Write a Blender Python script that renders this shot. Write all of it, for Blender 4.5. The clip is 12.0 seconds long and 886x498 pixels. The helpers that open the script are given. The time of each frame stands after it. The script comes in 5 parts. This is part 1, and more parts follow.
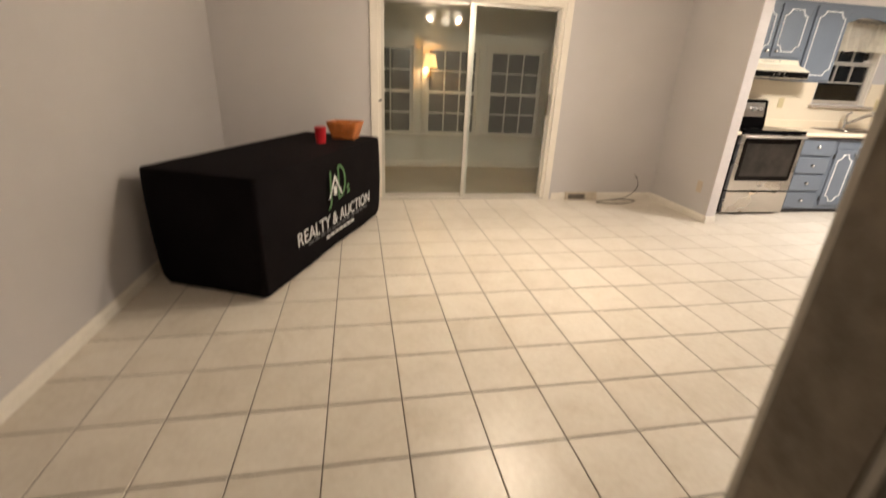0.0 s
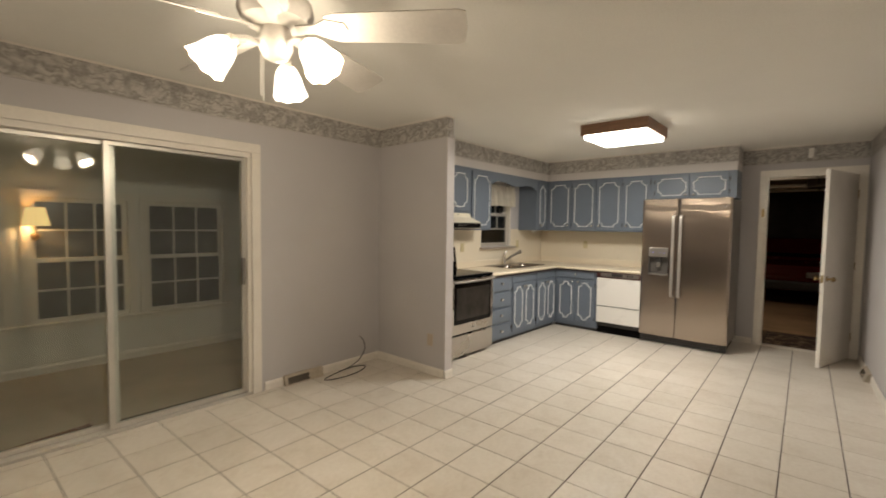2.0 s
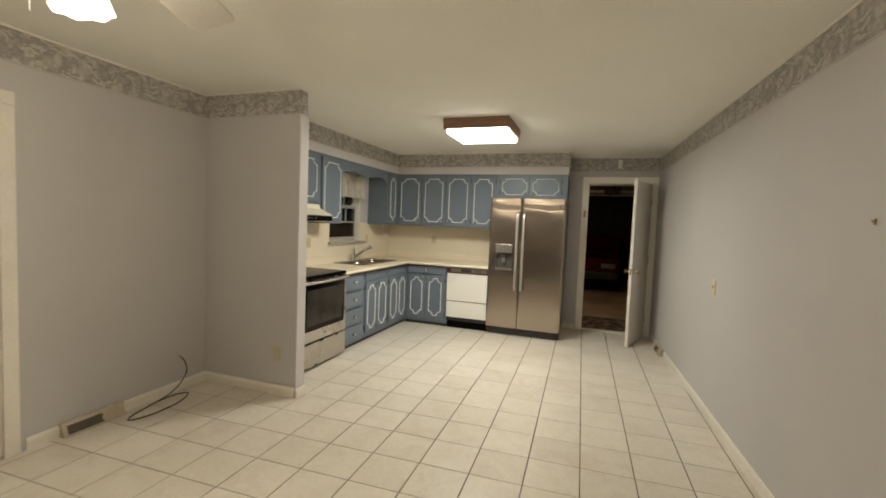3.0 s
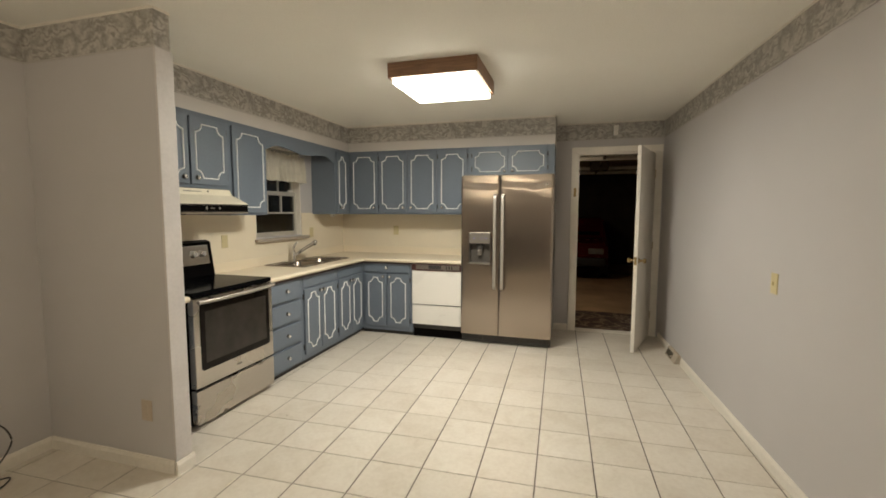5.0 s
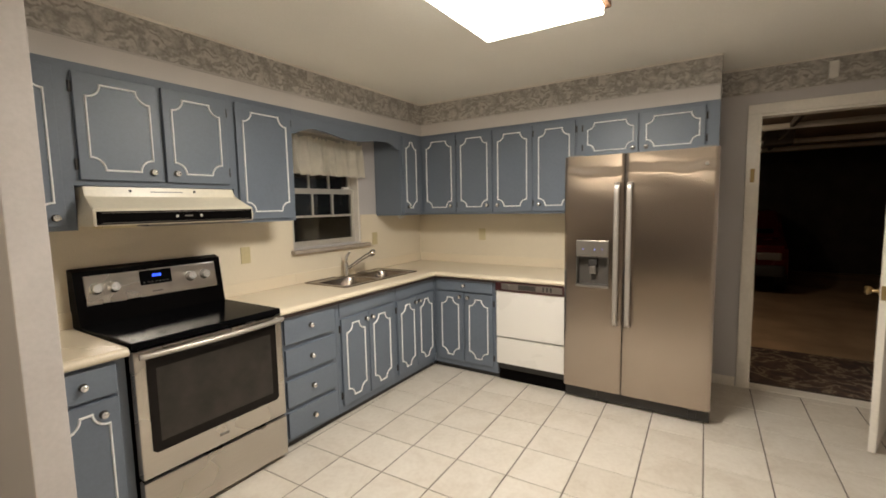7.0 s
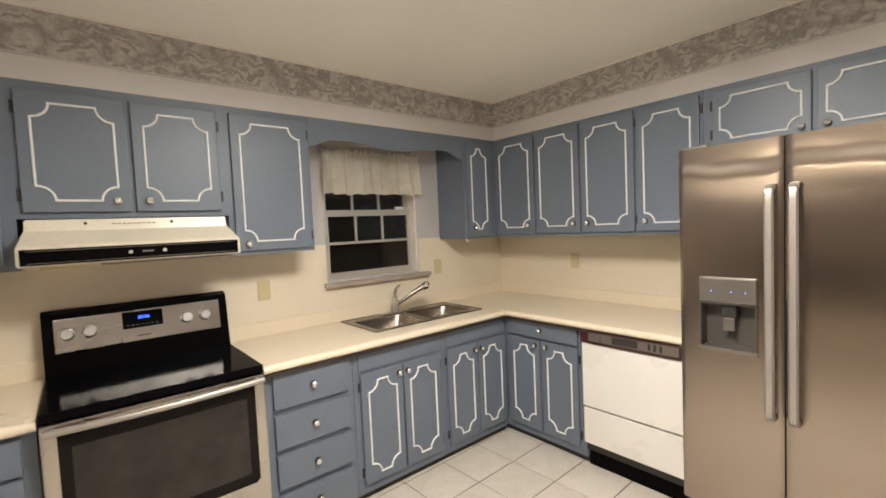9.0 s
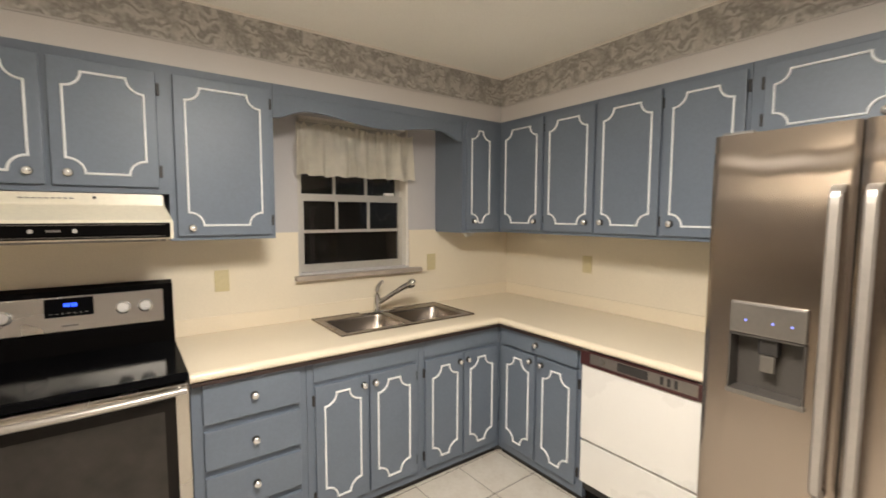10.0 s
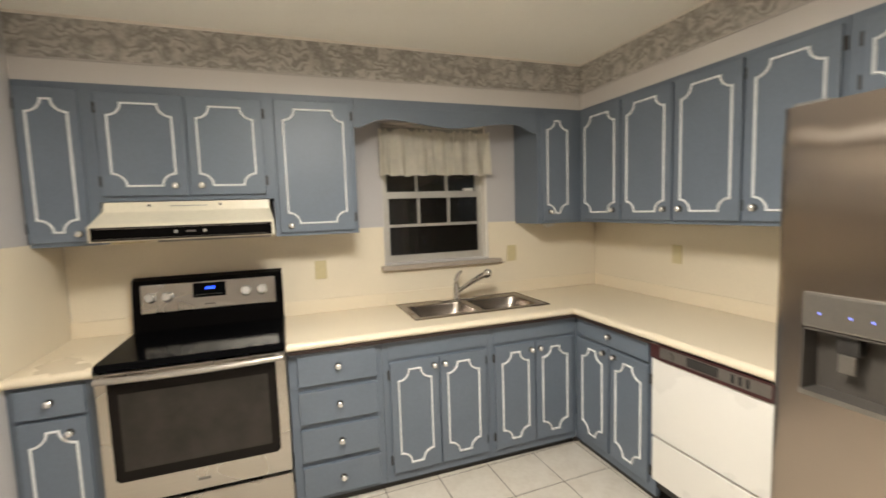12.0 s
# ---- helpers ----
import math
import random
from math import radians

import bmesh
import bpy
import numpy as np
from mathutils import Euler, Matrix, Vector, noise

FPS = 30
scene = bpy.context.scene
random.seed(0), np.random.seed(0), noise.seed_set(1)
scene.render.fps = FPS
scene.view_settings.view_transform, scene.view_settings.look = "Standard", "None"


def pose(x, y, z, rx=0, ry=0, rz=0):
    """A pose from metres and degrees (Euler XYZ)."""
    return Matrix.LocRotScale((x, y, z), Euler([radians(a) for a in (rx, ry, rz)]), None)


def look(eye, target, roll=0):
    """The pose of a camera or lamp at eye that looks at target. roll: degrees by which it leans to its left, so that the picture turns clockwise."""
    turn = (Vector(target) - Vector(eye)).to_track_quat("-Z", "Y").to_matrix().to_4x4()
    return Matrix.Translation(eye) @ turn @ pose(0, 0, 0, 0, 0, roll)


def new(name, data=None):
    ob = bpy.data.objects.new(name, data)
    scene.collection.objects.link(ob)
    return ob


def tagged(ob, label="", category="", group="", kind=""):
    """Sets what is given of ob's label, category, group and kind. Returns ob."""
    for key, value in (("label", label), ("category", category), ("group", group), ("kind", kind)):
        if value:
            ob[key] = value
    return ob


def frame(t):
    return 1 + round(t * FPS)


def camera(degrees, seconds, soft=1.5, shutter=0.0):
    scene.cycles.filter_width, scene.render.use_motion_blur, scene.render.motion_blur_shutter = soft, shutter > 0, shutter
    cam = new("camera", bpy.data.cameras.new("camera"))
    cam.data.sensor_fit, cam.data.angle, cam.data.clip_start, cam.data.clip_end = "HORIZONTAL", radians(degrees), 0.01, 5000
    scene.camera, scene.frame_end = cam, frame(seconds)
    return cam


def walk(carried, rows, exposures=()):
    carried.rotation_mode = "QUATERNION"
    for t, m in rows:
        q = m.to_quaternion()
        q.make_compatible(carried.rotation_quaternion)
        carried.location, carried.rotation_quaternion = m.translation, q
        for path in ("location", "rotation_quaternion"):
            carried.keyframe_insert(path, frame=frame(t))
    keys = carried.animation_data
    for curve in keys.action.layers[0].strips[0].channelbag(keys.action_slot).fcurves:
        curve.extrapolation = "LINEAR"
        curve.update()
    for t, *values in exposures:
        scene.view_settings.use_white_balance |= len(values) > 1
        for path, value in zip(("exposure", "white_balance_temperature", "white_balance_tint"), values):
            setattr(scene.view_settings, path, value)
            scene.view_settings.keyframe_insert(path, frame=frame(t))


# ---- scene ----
cam = camera(90.8, 12.0, soft=1.7, shutter=0.3)
PATH = [
    (0, (-0.150, -0.435, 1.299), (0.168, 1.395, 0.557), 2.6),
    (0.1, (-0.147, -0.365, 1.308), (0.188, 1.500, 0.666), 0.9),
    (0.5, (-0.13, -0.061, 1.365), (0.437, 1.814, 0.958), -0.1),
    (1, (-0.117, 0.263, 1.421), (0.807, 2.017, 1.155), 1.9),
    (1.5, (-0.044, 0.477, 1.399), (1.214, 2.012, 1.149), 2.2),
    (2, (0.136, 0.701, 1.426), (1.639, 2.016, 1.324), 0.8),
    (2.5, (0.253, 0.91, 1.412), (1.985, 1.909, 1.34), 2.2),
    (3, (0.328, 1.144, 1.451), (2.214, 1.796, 1.33), 2.3),
    (3.5, (0.508, 1.221, 1.476), (2.423, 1.789, 1.373), 2.1),
    (3.7, (0.614, 1.225, 1.46), (2.529, 1.798, 1.395), 1.2),
    (5.3, (1.649, 1.364, 1.426), (3.547, 1.958, 1.211), -0.3),
    (5.5, (1.793, 1.395, 1.437), (3.661, 2.074, 1.217), 0.6),
    (6, (2.166, 1.452, 1.435), (4.009, 2.168, 1.129), 1.9),
    (6.5, (2.487, 1.495, 1.459), (4.289, 2.3, 1.136), -0.2),
    (6.7, (2.608, 1.481, 1.462), (4.357, 2.423, 1.227), -0.9),
    (8.3, (3.434, 1.604, 1.501), (4.905, 2.94, 1.273), -2.7),
    (8.5, (3.522, 1.612, 1.485), (4.923, 3.032, 1.346), -2.6),
    (9, (3.75, 1.576, 1.493), (5.033, 3.106, 1.388), -2.6),
    (9.5, (4.008, 1.651, 1.509), (5.28, 3.184, 1.336), 0.7),
    (10, (4.19, 1.713, 1.509), (5.363, 3.325, 1.353), 0.2),
    (10.5, (4.237, 1.673, 1.556), (4.913, 3.553, 1.465), -0.2),
    (11, (4.225, 1.625, 1.545), (4.614, 3.584, 1.445), -0.1),
    (11.5, (4.279, 1.537, 1.532), (4.662, 3.494, 1.389), 0.5),
    (12, (4.396, 1.449, 1.505), (5.072, 3.322, 1.326), -1.9),
]
EXPOSURES = [(0.0, 0.9, 6650, 11), (0.3, 0.4, 6700, 10), (0.5, 0.21, 6700, 10), (1.0, 0.16, 6600, 9), (1.5, 0.03, 6500, 9), (3.0, 0.05, 6600, 0), (3.5, 0.06, 6600, 0), (6.5, 0.06, 6600, 6), (8.5, 0.34, 6500, 8), (11.0, 0.42, 6450, 7), (12.0, 0.41, 6450, 5)]
walk(cam, [(t, look(eye, target, roll)) for t, eye, target, roll in PATH], EXPOSURES)

# ---- light ----
world = bpy.data.worlds.new("night")
world.use_nodes = True
scene.world = world
world.node_tree.nodes["Background"].inputs[0].default_value = (0.02, 0.025, 0.04, 1)
world.node_tree.nodes["Background"].inputs[1].default_value = 0.06


def lamp(name, kind, m, power, colour, size=0.05, size_y=None):
    data = bpy.data.lights.new(name, kind)
    data.energy, data.color = power, colour
    if kind == "AREA":
        data.shape, data.size, data.size_y = "RECTANGLE", size, size_y or size
    else:
        data.shadow_soft_size = size
    if kind == "SPOT":
        data.spot_size, data.spot_blend = radians(160), 0.5
    ob = new(name, data)
    ob.matrix_world = m
    return ob


WARM, TUBE = (1.0, 0.848, 0.662), (1.0, 0.928, 0.865)
CEIL = 2.44
FAN = Vector((1.0, 2.325, -0.020))
SHADES = (48, 164, 284)
LAMP = Vector((4.615, 2.25, 0))
lamp("tube_light", "AREA", pose(LAMP.x, LAMP.y, 2.302), 42, TUBE, 0.54)
for turn in (0, 90, 180, 270):
    lamp("tube_light", "AREA", Matrix.Translation(LAMP) @ pose(0, 0, 0, 0, 0, turn) @ pose(0, 0.291, 2.324, 90, 0, 0), 0.25, TUBE, 0.54, 0.032)
# unseen lamp, added to brighten the garage; assumed from its lit floor
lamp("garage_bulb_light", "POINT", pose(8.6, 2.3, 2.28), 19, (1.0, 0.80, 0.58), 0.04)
lamp("sconce_bulb", "POINT", pose(0.69, 6.12, 1.43), 2.6, (1.0, 0.76, 0.47), 0.04)


# ---- materials ----
class Nodes:
    """A node material with short calls."""

    def __init__(self, name):
        self.mat = bpy.data.materials.new(name)
        self.mat.use_nodes = True
        self.tree = self.mat.node_tree
        self.bsdf = self.tree.nodes["Principled BSDF"]
        self.out = self.tree.nodes["Material Output"]
        self.coords = self.tree.nodes.new("ShaderNodeTexCoord").outputs["Object"]

    def add(self, kind, **values):
        node = self.tree.nodes.new("ShaderNode" + kind)
        for key, value in values.items():
            node.inputs[key.replace("_", " ")].default_value = value
        return node

    def link(self, a, b):
        self.tree.links.new(a, b)

    def noise(self, scale, detail=4.0, rough=0.55, distort=0.0, vec=None):
        n = self.add("TexNoise", Scale=scale, Detail=detail, Roughness=rough, Distortion=distort)
        self.link(vec or self.coords, n.inputs["Vector"])
        return n.outputs["Fac"]

    def stretch(self, x, y, z):
        n = self.add("Mapping")
        n.inputs["Scale"].default_value = (x, y, z)
        self.link(self.coords, n.inputs["Vector"])
        return n.outputs["Vector"]

    def ramp(self, fac, *stops):
        n = self.add("ValToRGB")
        n.color_ramp.elements.remove(n.color_ramp.elements[1])
        for i, (at, colour) in enumerate(stops):
            e = n.color_ramp.elements[0] if i == 0 else n.color_ramp.elements.new(at)
            e.position, e.color = at, (*colour, 1)
        self.link(fac, n.inputs["Fac"])
        return n.outputs["Color"]

    def mix(self, fac, a, b, how="MIX"):
        n = self.tree.nodes.new("ShaderNodeMix")
        n.data_type, n.blend_type = "RGBA", how
        for socket, value in ((n.inputs[0], fac), (n.inputs[6], a), (n.inputs[7], b)):
            if isinstance(value, (int, float)):
                socket.default_value = value
            elif isinstance(value, tuple):
                socket.default_value = (*value, 1)
            else:
                self.link(value, socket)
        return n.outputs[2]

    def bump(self, height, strength=0.2, distance=0.002):
        n = self.add("Bump", Strength=strength, Distance=distance)
        self.link(height, n.inputs["Height"])
        self.link(n.outputs["Normal"], self.bsdf.inputs["Normal"])

    def set(self, colour=None, rough=None, metal=None, spec=None):
        for key, value in (("Base Color", colour), ("Roughness", rough), ("Metallic", metal), ("Specular IOR Level", spec)):
            if value is None:
                continue
            if isinstance(value, tuple):
                self.bsdf.inputs[key].default_value = (*value, 1)
            elif isinstance(value, (int, float)):
                self.bsdf.inputs[key].default_value = value
            else:
                self.link(value, self.bsdf.inputs[key])
        return self


def scaled(colour, k):
    return tuple(min(1.0, c * k) for c in colour)


def surface(name, colour, rough=0.5, metal=0.0, vary=0.12, scale=3.0, grain=60.0, bump=0.15, depth=0.001):
    """A plain surface with blotches, fine grain and slight relief."""
    n = Nodes(name)
    big = n.noise(scale, 5.0)
    tone = n.ramp(big, (0.3, scaled(colour, 1 - vary)), (0.7, scaled(colour, 1 + vary)))
    fine = n.noise(grain, 3.0)
    n.set(n.mix(0.12, tone, n.ramp(fine, (0.35, scaled(colour, 0.7)), (0.65, scaled(colour, 1.2)))), None, metal)
    r = n.add("MapRange")
    r.inputs["To Min"].default_value, r.inputs["To Max"].default_value = max(0.02, rough - 0.07), min(1, rough + 0.07)
    n.link(big, r.inputs["Value"])
    n.link(r.outputs["Result"], n.bsdf.inputs["Roughness"])
    if bump:
        n.bump(fine, bump, depth)
    return n.mat


def wood(name, dark, light, rough=0.45, axis=(1, 14, 14)):
    n = Nodes(name)
    v = n.stretch(*axis)
    g = n.noise(5.0, 8.0, 0.65, 1.2, v)
    n.set(n.ramp(g, (0.3, dark), (0.7, light)), rough)
    n.bump(g, 0.15, 0.001)
    return n.mat


def brushed(name, colour, rough=0.28, spread=0.08):
    """Brushed stainless steel, the grain running level."""
    n = Nodes(name)
    v = n.stretch(2, 2, 240)
    g = n.noise(3.0, 4.0, 0.6, 0.0, v)
    smear = n.noise(2.2, 3.0)
    n.set(n.ramp(g, (0.25, scaled(colour, 0.86)), (0.75, scaled(colour, 1.06))), None, 1.0)
    r = n.add("MapRange")
    r.inputs["To Min"].default_value, r.inputs["To Max"].default_value = rough - spread, rough + spread
    n.link(smear, r.inputs["Value"])
    n.link(r.outputs["Result"], n.bsdf.inputs["Roughness"])
    n.bsdf.inputs["Anisotropic"].default_value = 0.9
    around = n.tree.nodes.new("ShaderNodeTangent")
    around.direction_type, around.axis = "RADIAL", "Z"
    n.link(around.outputs[0], n.bsdf.inputs["Tangent"])
    n.bump(g, 0.06, 0.0004)
    return n.mat


def glow(name, colour, strength):
    n = Nodes(name)
    n.set(colour, 0.4)
    n.bsdf.inputs["Emission Color"].default_value = (*colour, 1)
    n.bsdf.inputs["Emission Strength"].default_value = strength
    return n.mat


def pane_glass(name, tint=(0.92, 0.95, 0.94), gloss=1.0):
    """Thin window glass: clear, with the mirror image that its angle gives."""
    n = Nodes(name)
    clear, shine, fres, mix = n.add("BsdfTransparent"), n.add("BsdfGlossy"), n.add("Fresnel"), n.add("MixShader")
    clear.inputs[0].default_value = (*tint, 1)
    shine.inputs[0].default_value, shine.inputs["Roughness"].default_value = (gloss, gloss, gloss, 1), 0.0
    fres.inputs[0].default_value = 1.5
    n.link(fres.outputs[0], mix.inputs[0])
    n.link(clear.outputs[0], mix.inputs[1])
    n.link(shine.outputs[0], mix.inputs[2])
    n.link(mix.outputs[0], n.out.inputs["Surface"])
    return n.mat


def tile_material():
    n = Nodes("floor_tile")
    info = n.add("ObjectInfo")
    off = n.add("VectorMath")
    off.operation = "SCALE"
    spread = n.add("CombineXYZ")
    for i in range(3):
        n.link(info.outputs["Random"], spread.inputs[i])
    n.link(spread.outputs[0], off.inputs[0])
    off.inputs["Scale"].default_value = 37.0
    move = n.add("VectorMath")
    n.link(n.coords, move.inputs[0])
    n.link(off.outputs[0], move.inputs[1])
    cloud = n.noise(4.5, 6.0, 0.6, 0.8, move.outputs[0])
    fine = n.noise(38.0, 4.0, 0.6, 0.0, move.outputs[0])
    base = n.ramp(cloud, (0.28, (0.63, 0.565, 0.485)), (0.5, (0.71, 0.655, 0.58)), (0.72, (0.76, 0.71, 0.64)))
    speck = n.mix(0.22, base, n.ramp(fine, (0.35, (0.52, 0.45, 0.36)), (0.62, (0.73, 0.68, 0.59))))
    tint = n.ramp(info.outputs["Random"], (0.0, (0.91, 0.90, 0.885)), (1.0, (1.0, 1.0, 1.0)))
    n.set(n.mix(1.0, speck, tint, "MULTIPLY"), None, 0.0, 0.45)
    r = n.add("MapRange")
    r.inputs["To Min"].default_value, r.inputs["To Max"].default_value = 0.22, 0.42
    n.link(cloud, r.inputs["Value"])
    n.link(r.outputs["Result"], n.bsdf.inputs["Roughness"])
    n.bump(cloud, 0.12, 0.002)
    return n.mat


def border_material():
    """Wallpaper border with curling leaves in greys and mauves."""
    n = Nodes("border_paper")
    warp = n.add("TexNoise", Scale=9.0, Detail=2.0)
    n.link(n.coords, warp.inputs["Vector"])
    shift = n.add("VectorMath")
    shift.operation = "SCALE"
    n.link(warp.outputs["Color"], shift.inputs[0])
    shift.inputs["Scale"].default_value = 0.16
    moved = n.add("VectorMath")
    n.link(n.coords, moved.inputs[0])
    n.link(shift.outputs[0], moved.inputs[1])
    vor = n.add("TexVoronoi", Scale=13.0)
    n.link(moved.outputs[0], vor.inputs["Vector"])
    curl = n.add("TexWave", Scale=6.6, Distortion=7.5, Detail=1.6)
    curl.inputs["Detail Scale"].default_value = 2.6
    curl.wave_type = "RINGS"
    n.link(moved.outputs[0], curl.inputs["Vector"])
    leaf = n.ramp(curl.outputs["Fac"], (0.12, (0.31, 0.285, 0.255)), (0.40, (0.44, 0.41, 0.375)), (0.75, (0.57, 0.535, 0.495)))
    petal = n.ramp(vor.outputs["Distance"], (0.14, (0.59, 0.55, 0.51)), (0.42, (0.45, 0.42, 0.385)), (0.64, (0.31, 0.285, 0.255)))
    both = n.mix(n.ramp(n.noise(11.0, 3.0), (0.46, (0, 0, 0)), (0.54, (1, 1, 1))), leaf, petal)
    n.set(n.mix(0.25, both, n.ramp(n.noise(70.0), (0.4, (0.2, 0.19, 0.18)), (0.6, (0.5, 0.48, 0.46)))), 0.6)
    return n.mat


def rug_material():
    n = Nodes("rug_pile")
    warp = n.add("TexNoise", Scale=3.5, Detail=3.0)
    n.link(n.coords, warp.inputs["Vector"])
    moved = n.add("VectorMath")
    n.link(n.coords, moved.inputs[0])
    n.link(warp.outputs["Color"], moved.inputs[1])
    vor = n.add("TexVoronoi", Scale=3.2)
    vor.feature = "DISTANCE_TO_EDGE"
    n.link(moved.outputs[0], vor.inputs["Vector"])
    c = n.ramp(vor.outputs["Distance"], (0.02, (0.34, 0.27, 0.20)), (0.06, (0.16, 0.10, 0.075)), (0.3, (0.085, 0.06, 0.055)))
    n.set(c, 0.95)
    n.bump(n.noise(300.0), 0.5, 0.003)
    return n.mat


